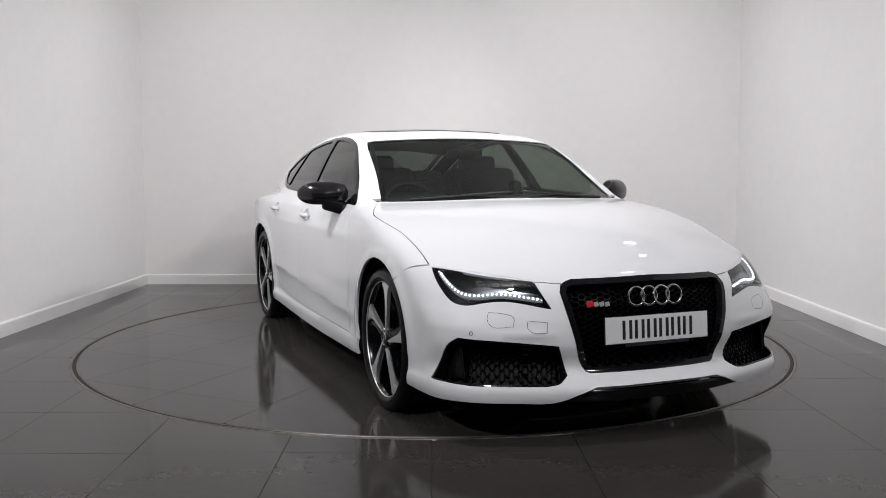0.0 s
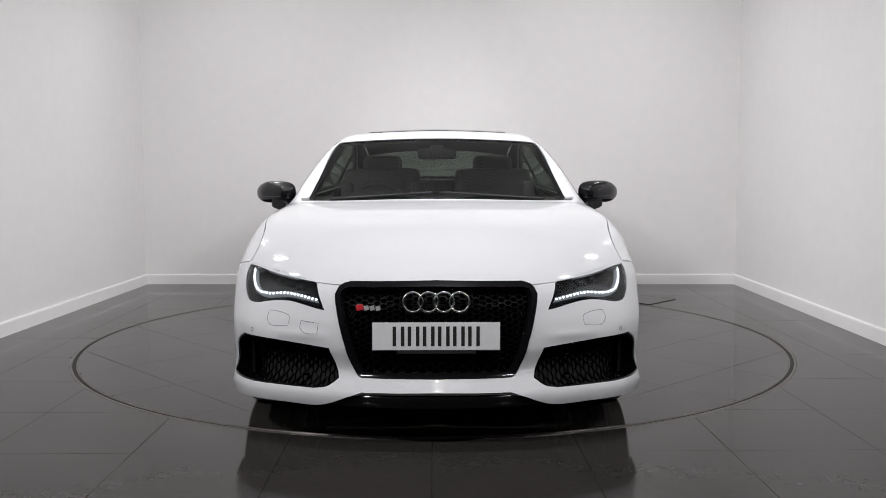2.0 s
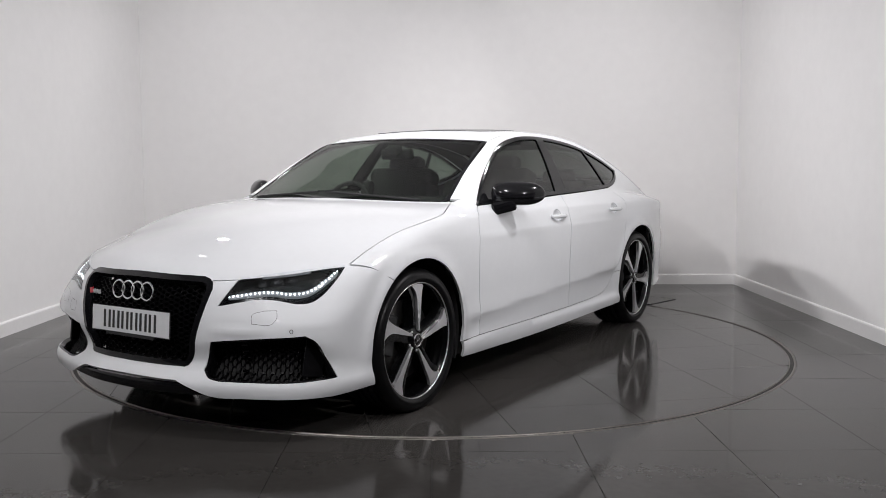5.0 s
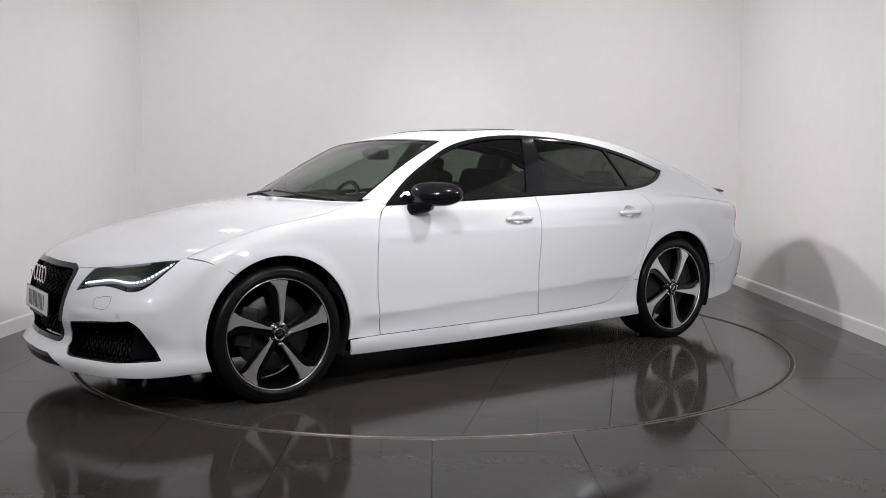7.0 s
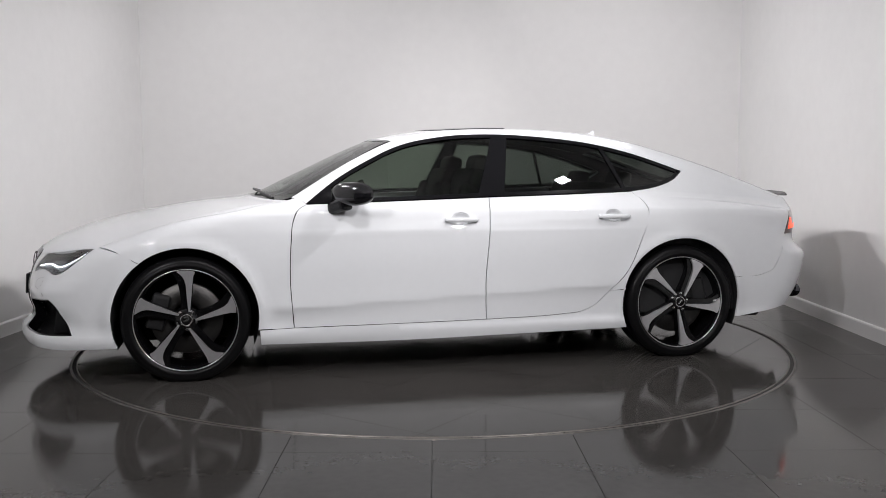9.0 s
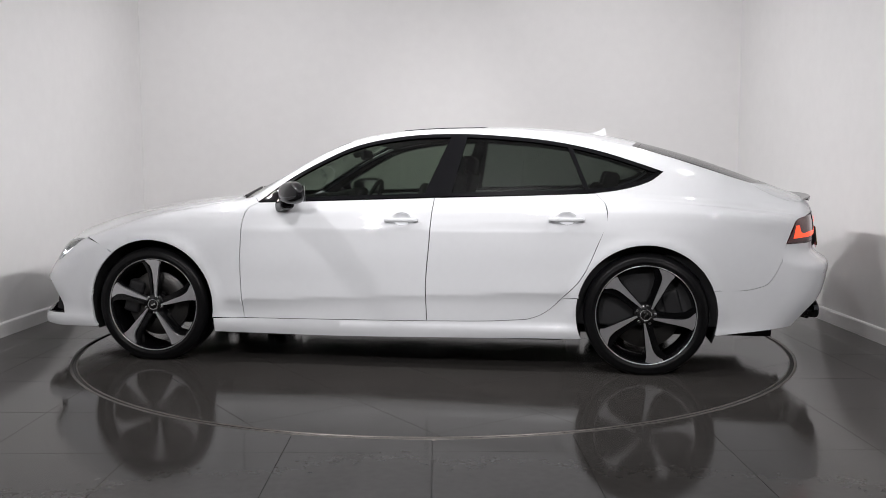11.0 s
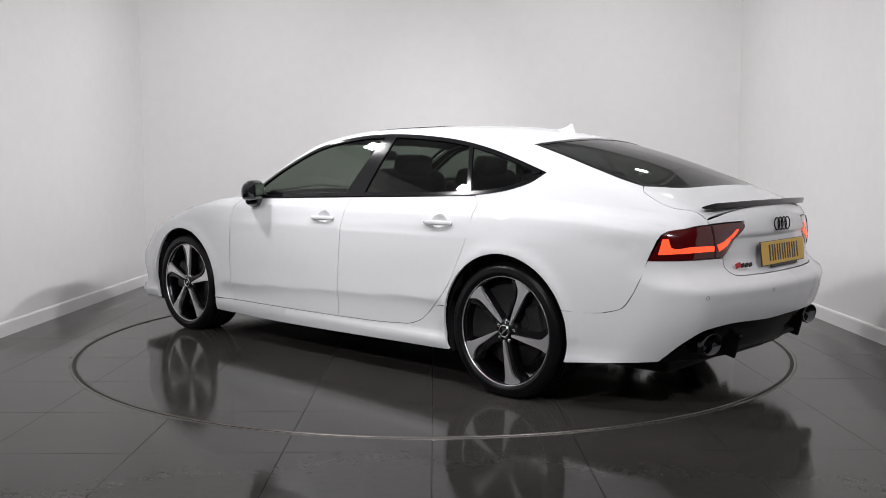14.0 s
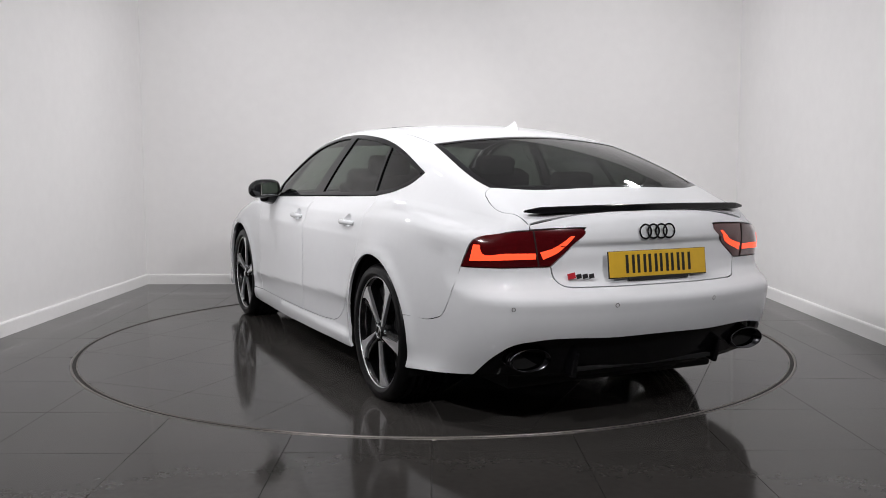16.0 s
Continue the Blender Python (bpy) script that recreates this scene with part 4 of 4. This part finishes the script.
# ---- wheels ----
def prism(poly, y0, y1, mat, name, bevel=0.0):
    """A plate in the wheel's plane: poly of (across, outward) for the spoke that points up."""
    n = len(poly)
    bm = bmesh.new()
    a = [bm.verts.new((-t, y1, r)) for t, r in poly]
    b = [bm.verts.new((-t, y0, r)) for t, r in poly]
    top = bm.faces.new(a)
    bm.faces.new(b[::-1])
    for i in range(n):
        bm.faces.new((a[i], b[i], b[(i + 1) % n], a[(i + 1) % n]))
    if bevel:
        bmesh.ops.bevel(bm, geom=list(top.edges), offset=bevel, segments=2, affect="EDGES")
    bmesh.ops.recalc_face_normals(bm, faces=bm.faces)
    me = bpy.data.meshes.new(name)
    bm.to_mesh(me)
    bm.free()
    me.materials.append(mat)
    return me


tyre_p = [(0.272, 0.112), (0.279, 0.121), (0.290, 0.130), (0.302, 0.136), (0.304, 0.134), (0.316, 0.136), (0.330, 0.128), (0.340, 0.116), (0.345, 0.098)]
tread = []
for gy in (0.062, 0.021, -0.021, -0.062):
    tread += [(0.3468, gy + 0.007), (0.339, gy + 0.006), (0.339, gy - 0.006), (0.3468, gy - 0.007)]
tyre_me = lathe(tyre_p + tread + [(r, -y) for r, y in reversed(tyre_p)], 96, RUBBER, "tyre")
for tv in tyre_me.vertices:
    if tv.co.z < -0.3385:
        tv.co.z, tv.co.y = -0.3385, tv.co.y * 1.03
rim_me = lathe([(0.273, 0.118), (0.266, 0.110), (0.259, 0.085), (0.254, 0.02), (0.250, -0.06), (0.259, -0.11), (0.272, -0.118)], 72, RIMBLACK, "rim")
lip_me = lathe([(0.2745, 0.106), (0.2800, 0.114), (0.2795, 0.1205), (0.2775, 0.1225), (0.2752, 0.1205), (0.2740, 0.113)], 96, ALLOY, "rim_edge")
face_me = prism([(0.009, 0.046), (0.018, 0.046), (0.0225, 0.12), (0.0265, 0.20), (0.0285, 0.238), (0.0390, 0.262), (0.020, 0.2715), (-0.010, 0.2725), (-0.045, 0.2685), (-0.0625, 0.2640),
                 (-0.044, 0.2535), (-0.026, 0.238), (-0.0135, 0.215), (-0.008, 0.19), (0.000, 0.12)], 0.100, 0.1165, ALLOY, "spoke_face", 0.0015)
arm_me = prism([(-0.090, 0.255), (-0.045, 0.266), (0.042, 0.266), (0.033, 0.225), (0.026, 0.12), (0.024, 0.045), (-0.030, 0.045), (-0.032, 0.11), (-0.036, 0.165), (-0.048, 0.21)],
               0.055, 0.100, RIMBLACK, "spoke", 0.006)
arm2_me = prism([(-0.088, 0.257), (-0.062, 0.262), (-0.040, 0.232), (-0.022, 0.19), (-0.016, 0.15), (-0.012, 0.06), (-0.026, 0.06), (-0.030, 0.12), (-0.034, 0.17), (-0.05, 0.215)],
                0.085, 0.108, RIMBLACK, "spoke_web", 0.003)
hub_me = lathe([(0.001, 0.1195), (0.022, 0.1195), (0.0225, 0.1185), (0.0265, 0.1185), (0.0275, 0.1205), (0.0315, 0.1205), (0.033, 0.117), (0.036, 0.110), (0.055, 0.104), (0.066, 0.096), (0.07, 0.05)], 48, RIMBLACK, "hub")
ring_me = lathe([(0.0265, 0.119), (0.0275, 0.1215), (0.0315, 0.1215), (0.033, 0.118)], 40, CHROME, "hub_ring")
bolt_me = lathe([(0.001, 0.110), (0.006, 0.110), (0.009, 0.107), (0.0095, 0.098)], 12, CHROME, "bolt")
disc_me = lathe([(0.075, 0.0), (0.082, 0.022), (0.11, 0.024), (0.192, 0.024), (0.195, 0.020), (0.195, -0.006), (0.08, -0.008)], 72, STEEL, "brake_disc")
tag_me = bpy.data.meshes.new("hub_mark")
bm = bmesh.new()
for k in range(4):
    bmesh.ops.create_circle(bm, cap_ends=True, segments=14, radius=0.0052, matrix=pose((k - 1.5) * 0.0072, 0.1203, 0, 90))
bm.to_mesh(tag_me)
bm.free()
tag_me.materials.append(CHROME)


def wheel(x, s, phase, steer=0):
    """One wheel at x on side s; its spokes stand at phase degrees."""
    turn = 0 if s > 0 else 180
    w = part("wheel", rim_me, None, car, "black five-spoke alloy wheel with machined faces", pose(x, 0.785 * s, 0.3385, 0, 0, turn + steer))
    part("tyre", tyre_me, None, w, "black low-profile tyre")
    part("rim_edge", lip_me, None, w)
    part("hub", hub_me, None, w)
    part("hub_ring", ring_me, None, w)
    part("hub_mark", tag_me, None, w, at=pose(0, 0, 0, 0, phase + 20, 0))
    for k in range(5):
        at = pose(0, 0, 0, 0, -(phase + 72 * k), 0)
        part("spoke_face", face_me, None, w, "machined silver spoke face", at=at)
        part("spoke", arm_me, None, w, at=at)
        part("spoke_web", arm2_me, None, w, at=at)
        a = math.radians(phase + 36 + 72 * k)
        part("bolt", bolt_me, None, w, at=pose(0.052 * math.sin(a), 0, 0.052 * math.cos(a)))
    part("brake_disc", disc_me, None, car, "drilled steel brake disc", pose(x, (0.785 + 0.02) * s, 0.3385, 0, 0, turn))
    front = x > 0
    ca = math.radians(15 if front else 165)
    cal = block(0.10, 0.075, 0.20, 0.022, 3, pose(0.155 * math.cos(ca), 0.03, 0.155 * math.sin(ca), 0, -math.degrees(ca), 0))
    part("brake_caliper", cal, SATIN, car, "black brake caliper", pose(x, 0.785 * s, 0.3385, 0, 0, 0) if s > 0 else pose(x, -0.785, 0.3385) @ Matrix.Diagonal((1, -1, 1, 1)))
    # wheel well
    n, r0 = 40, 0.392
    an = np.radians(np.linspace(-24, 204, n))
    v = [(x + r0 * math.cos(a), y * s, WZ + r0 * math.sin(a)) for y in (0.895, 0.50) for a in an]
    f = [(i, i + 1, n + i + 1, n + i) for i in range(n - 1)] + [tuple(range(n, 2 * n))]
    part("wheel_well", mesh("wheel_well", v, f, UNDER), None, car)


wheel(WX, 1, 3)
wheel(-WX, 1, 27)
wheel(WX, -1, 5)
wheel(-WX, -1, 20)

# ---- underbody and cabin ----
part("underbody", block(4.3, 1.16, 0.10, 0.02, m=Matrix.Translation((-0.05, 0, 0.225))), UNDER, car)
part("underbody", block(2.0, 1.66, 0.09, 0.02, m=Matrix.Translation((0.0, 0, 0.215))), UNDER, car)
for s in (1, -1):
    part("door_trim", block(2.9, 0.03, 0.66, 0.01, m=pose(-0.45, 0.815 * s, 0.60, 3 * s)), CABIN, car)
    part("silencer", block(0.50, 0.30, 0.12, 0.05, 3, m=Matrix.Translation((-2.02, 0.45 * s, 0.30))), SATIN, car)
part("bulkhead", block(0.05, 1.55, 0.62, 0.01, m=Matrix.Translation((1.02, 0, 0.60))), CABIN, car)
part("load_floor", block(0.9, 1.3, 0.05, 0.01, m=Matrix.Translation((-1.80, 0, 0.80))), CABIN, car)
part("parcel_shelf", block(0.62, 1.22, 0.03, 0.01, m=pose(-1.62, 0, 0.99, 0, 3, 0)), CABIN, car)
part("boot_lining", block(0.04, 1.2, 0.35, 0.01, m=Matrix.Translation((-2.30, 0, 0.72))), CABIN, car)
dash = block(0.52, 1.52, 0.24, 0.07, 4, m=pose(0.76, 0, 0.855, 0, 5, 0))
part("dashboard", dash, CABIN, car, "black soft dashboard")
part("instrument_hood", block(0.22, 0.36, 0.09, 0.035, 3, m=pose(0.56, -0.37, 0.955, 0, 12, 0)), CABIN, car)
part("centre_console", block(1.0, 0.24, 0.30, 0.04, 3, m=Matrix.Translation((0.05, 0, 0.55))), CABIN, car)
bm = bmesh.new()
NR, NS, RR, TR = 40, 10, 0.178, 0.015
ring = [[bm.verts.new(((RR + TR * math.cos(b)) * math.cos(a) * 0, (RR + TR * math.cos(b)) * math.sin(a), (RR + TR * math.cos(b)) * math.cos(a))) for b in np.linspace(0, 2 * math.pi, NS, endpoint=False)]
        for a in np.linspace(0, 2 * math.pi, NR, endpoint=False)]
for i, a in enumerate(ring):
    for j, v in enumerate(a):
        v.co.x = TR * math.sin(2 * math.pi * j / NS)
for i in range(NR):
    for j in range(NS):
        bm.faces.new((ring[i][j], ring[(i + 1) % NR][j], ring[(i + 1) % NR][(j + 1) % NS], ring[i][(j + 1) % NS]))
wheel_at = pose(0.40, -0.37, 0.90, 0, -24, 0)
sw = part("steering_wheel", bm, LEATHER, car, "black leather steering wheel", wheel_at, smooth=True)
part("boss", block(0.05, 0.13, 0.11, 0.03, 3), CABIN, sw)
for yy, rr in ((0.1, 90), (-0.1, 90), (0.0, 0)):
    part("spoke", block(0.02, 0.035, 0.16, 0.008, m=pose(0.0, yy, -0.09 if rr == 0 else 0, rr)), CABIN, sw)


def seat(x, y, back=True):
    b = block(0.16, 0.52, 0.66, 0.06, 4, m=pose(x - 0.30, y, 0.83, 0, -18, 0))
    ob = part("seat", b, LEATHER, car, "black leather sports seat", smooth=True)
    part("cushion", block(0.55, 0.52, 0.18, 0.06, 3, m=pose(x, y, 0.50, 0, -6, 0)), LEATHER, ob, smooth=True)
    part("headrest", block(0.11, 0.27, 0.22, 0.05, 4, m=pose(x - 0.405, y, 1.13, 0, -14, 0)), LEATHER, ob, smooth=True)
    for s in (1, -1):
        part("bolster", block(0.20, 0.09, 0.52, 0.04, 3, m=pose(x - 0.26, y + 0.235 * s, 0.80, 0, -18, 0)), LEATHER, ob, smooth=True)


seat(0.10, 0.38)
seat(0.10, -0.38)
bench = part("rear_seat", block(0.20, 1.24, 0.56, 0.07, 4, m=pose(-1.16, 0, 0.78, 0, -22, 0)), LEATHER, car, "black leather rear bench", smooth=True)
part("cushion", block(0.55, 1.24, 0.18, 0.06, 3, m=pose(-0.85, 0, 0.48, 0, -6, 0)), LEATHER, bench, smooth=True)
for s in (1, -1):
    part("headrest", block(0.09, 0.26, 0.13, 0.04, 3, m=pose(-1.27, 0.36 * s, 1.07, 0, -15, 0)), LEATHER, bench, smooth=True)
rv = part("inner_mirror", block(0.04, 0.24, 0.07, 0.025, 3, m=pose(0.34, 0.0, 1.245, 0, 10, 0)), CABIN, car, "black rear-view mirror")
part("mirror_foot", block(0.09, 0.10, 0.05, 0.02, 2, m=pose(0.385, 0, 1.262, 0, 25, 0)), CABIN, rv)

# ---- outside fittings ----
def shell(c, s):
    """A mirror housing's outer form: flat behind, falling to the front, narrower at its outer end."""
    x, y, z = (math.copysign(abs(q) ** 0.62, q) for q in c)
    outer = max(y * s, 0)
    ahead = max(x, 0)
    z = z * (0.068 * (1 - 0.42 * ahead ** 2) if z > 0 else 0.060 * (1 - 0.12 * ahead)) * (1 - 0.34 * outer ** 3) - 0.010 * ahead
    return Vector((x * (0.066 if x > 0 else 0.046) * (1 - 0.30 * outer ** 2), y * 0.150 * (1 - 0.22 * ahead ** 2), z))


for s in (1, -1):
    bm = bmesh.new()
    bmesh.ops.create_uvsphere(bm, u_segments=44, v_segments=26, radius=1)
    for v in bm.verts:
        v.co = shell(v.co, s)
    mir = part("door_mirror", bm, CARBON, car, "gloss black door mirror", pose(0.552, 0.966 * s, 1.014, 0, 3, 36 * s), smooth=True)
    band = [shell(Vector((math.cos(a) * 1.006, math.sin(a) * 1.006, h)), s) for a in np.linspace(-1.25, 1.25, 30) for h in (-0.035, -0.075)]
    part("indicator", mesh("indicator", band, [(2 * i, 2 * i + 1, 2 * i + 3, 2 * i + 2) for i in range(29)], DARKCHROME), None, mir, "thin smoked indicator strip")
    part("mirror_glass", block(0.006, 0.17, 0.085, 0.0025, m=pose(-0.0445, 0, 0, 0, 0, 0)), CHROME, mir)
    part("mirror_foot", block(0.085, 0.14, 0.07, 0.028, 3, m=pose(0.024, -0.085 * s, -0.066, 14 * s, 0, 0)), GLOSS, mir)
    for hx, hz in CUPS:
        p, n = lay(SIDE, np.array([[hx, hz]]))
        y = float(p[0][1]) + 0.027
        hb = bmesh.new()
        N = 18
        rows_ = []
        for i in range(N + 1):
            u = -1 + 2 * i / N
            ww = 0.0135 * (1 - 0.35 * u ** 4)
            yy = -0.016 * u ** 4
            rows_.append([hb.verts.new((0.098 * u, yy + 0.008 * math.cos(b), ww * math.sin(b))) for b in np.linspace(0, 2 * math.pi, 10, endpoint=False)])
        for a, b in zip(rows_[:-1], rows_[1:]):
            for j in range(10):
                hb.faces.new((a[j], a[(j + 1) % 10], b[(j + 1) % 10], b[j]))
        hb.faces.new(rows_[0])
        hb.faces.new(rows_[-1][::-1])
        hd = part("door_handle", hb, PAINT, car, "white pull handle", pose(hx, y * s, hz) if s > 0 else pose(hx, -y, hz) @ Matrix.Diagonal((1, -1, 1, 1)), smooth=True)
        for u in (0.082, -0.082):
            part("handle_mount", block(0.022, 0.03, 0.022, 0.006, 2, m=Matrix.Translation((u, -0.022, 0))), PAINT, hd)
        cl = cup_loop(hx, hz)
        mid = cl.mean(0)
        cq = np.concatenate([mid + (cl - mid) * k for k in (1.04, 1.0, 0.85, 0.6, 0.3)])
        cp, cn = lay(SIDE, cq)
        cp = cp - cn * np.repeat([0.003, 0.003, 0.012, 0.020, 0.023], len(cl))[:, None]
        N = len(cl)
        cf = [(k * N + i, k * N + (i + 1) % N, (k + 1) * N + (i + 1) % N, (k + 1) * N + i) for k in range(4) for i in range(N)] + [tuple(range(4 * N, 5 * N))]
        part("handle_cup", mesh("handle_cup", cp * np.array([1, s, 1]), cf if s > 0 else [f[::-1] for f in cf], PAINT, True), None, car)
    # exhaust tips
    N = 36
    prof = [(0.0, 1.0), (0.006, 1.03), (0.012, 1.0), (0.014, 0.93), (-0.10, 0.88)]
    v = [(-2.415 - dx, (0.594 + 0.098 * k * math.cos(a)) * s, 0.352 + 0.050 * k * math.sin(a)) for dx, k in prof for a in np.linspace(0, 2 * math.pi, N, endpoint=False)]
    v += [(-2.40, (0.594 + 0.098 * math.cos(a)) * s, 0.352 + 0.050 * math.sin(a)) for a in np.linspace(0, 2 * math.pi, N, endpoint=False)]
    f = [(k * N + i, k * N + (i + 1) % N, (k + 1) * N + (i + 1) % N, (k + 1) * N + i) for k in range(4) for i in range(N)]
    f += [(5 * N + i, 5 * N + (i + 1) % N, (i + 1) % N, i) for i in range(N)]
    tip = part("exhaust_tip", mesh("exhaust_tip", v, f, DARKCHROME, True), None, car, "oval dark chrome exhaust tip")
    # near-black disc stands in for the shade inside the pipe
    part("bore_shade", mesh("bore_shade", [(-2.37, (0.594 + 0.09 * math.cos(a)) * s, 0.352 + 0.046 * math.sin(a)) for a in np.linspace(0, 2 * math.pi, N, endpoint=False)], [tuple(range(N))], GAP), None, tip)
    for (py_, pz) in ((0.718, 0.578), (0.248, 0.585)):
        sl = loop(TAIL, [(-2.5, (py_ + 0.0095 * math.cos(a)), pz + 0.0095 * math.sin(a)) for a in np.linspace(0, 2 * math.pi, 14)]) * np.array([s, 1])
        panel("parking_sensor", TAIL, [sl, grow(sl, -0.002)], SATIN, car, sides=(1,), gap=0.0, depth=0.0009, skirt=0.0, step=0.05)
    # wiper
    wp = part("wiper", block(0.014, 0.58, 0.012, 0.004, m=pose(1.022, 0.31 * s, 1.008, -4 * s, 0, 10 * s)), SATIN, car, "black wiper arm and blade")
tow = loop(TAIL, [(-2.44, 0.700, 0.535), (-2.44, 0.702, 0.590)], [(-2.44, 0.702, 0.590), (-2.40, 0.760, 0.588)], [(-2.40, 0.760, 0.588), (-2.40, 0.762, 0.55), (-2.41, 0.745, 0.534), (-2.44, 0.700, 0.535)]) * np.array([-1, 1])
panel("tow_eye_cover", TAIL, [tow, grow(tow, -0.0014)], SATIN, car, sides=(1,), gap=0.0, depth=0.0009, skirt=0.0, step=0.05)
part("valance_board", block(0.25, 0.8, 0.02, 0.006, m=pose(-2.30, 0, 0.275, 0, 8, 0)), UNDER, car)
part("spare_well", block(0.56, 0.66, 0.17, 0.075, 4, m=Matrix.Translation((-1.95, -0.06, 0.265))), UNDER, car, smooth=True)
for s in (1, -1):
    part("diffuser_fin", block(0.12, 0.024, 0.12, 0.010, 2, m=pose(-2.40, 0.39 * s, 0.330, 0, -14, 0)), GLOSS, car, "gloss black diffuser fin")


def rings(x, z, r, pitch, tube, mat, way, name, lean):
    bm = bmesh.new()
    for k in range(4):
        N, M = 36, 8
        cy = (k - 1.5) * pitch
        vs = [[bm.verts.new((tube * 0.7 * math.sin(b), cy + (r - tube + tube * math.cos(b)) * math.cos(a), (r - tube + tube * math.cos(b)) * math.sin(a)))
               for b in np.linspace(0, 2 * math.pi, M, endpoint=False)] for a in np.linspace(0, 2 * math.pi, N, endpoint=False)]
        for i in range(N):
            for j in range(M):
                bm.faces.new((vs[i][j], vs[(i + 1) % N][j], vs[(i + 1) % N][(j + 1) % M], vs[i][(j + 1) % M]))
    part("badge", bm, mat, car, name, pose(x, 0, z, 0, lean, 0), smooth=True)


rings(2.374, 0.622, 0.0445, 0.0625, 0.0054, CHROME, 1, "chrome four-ring badge", -8)
rings(-2.494, 0.884, 0.0345, 0.042, 0.0042, GLOSS, -1, "black four-ring badge", 4)


def plate(x, z, w, h, lean, mat, way, label):
    at = pose(x, 0, z, 0, lean, 0)
    pl = part("number_plate", block(0.004, w, h, 0.0015), mat, car, label, at)
    for k in range(6):
        for dy in (-0.0165, 0.0165):
            part("letter_bar", block(0.0016, 0.014, 0.079, m=Matrix.Translation((way * 0.0024, (k - 2.5) * 0.0605 + dy, 0))), INK, pl)
    part("plate_border", block(0.006, w * 1.012, h * 1.05, 0.001, m=Matrix.Translation((-way * 0.003, 0, -0.001))), SATIN, pl)
    part("plate_strip", block(0.007, w * 0.62, 0.018, 0.003, m=Matrix.Translation((-way * 0.002, 0, -h / 2 - 0.007))), SATIN, pl)


plate(2.396, 0.488, 0.512, 0.111, -4, PLATE_W, 1, "white plate with black bars")
plate(-2.504, 0.748, 0.52, 0.111, 7, PLATE_Y, -1, "yellow plate with black bars")
# model badges as plain slanted bars
for x, y, z, w, way, lean in ((2.366, -0.268, 0.600, 0.115, 1, -5), (-2.472, 0.372, 0.705, 0.135, -1, 3)):
    bd = part("model_badge", block(0.004, w * 0.26, 0.025, 0.001, m=pose(0, -way * w * 0.36, 0, 12 * way)), RED, car, "small badge of a red bar and silver bars",
              pose(x, y, z, 0, lean, -11 if way > 0 else -13))
    for k in range(3):
        part("badge_bar", block(0.004, w * 0.17, 0.019, 0.001, m=pose(0, way * w * (-0.12 + 0.21 * k), -0.002, 12 * way)), BADGE if way > 0 else SATIN, bd)


def motions():
    rows = [(t, pose(0, 0, 0, 0, 0, a)) for t, a in TURNS]
    walk(turntable, rows)
    walk(car, [(t, m @ pose(CAR_X, CAR_Y, 0)) for t, m in rows])


motions()
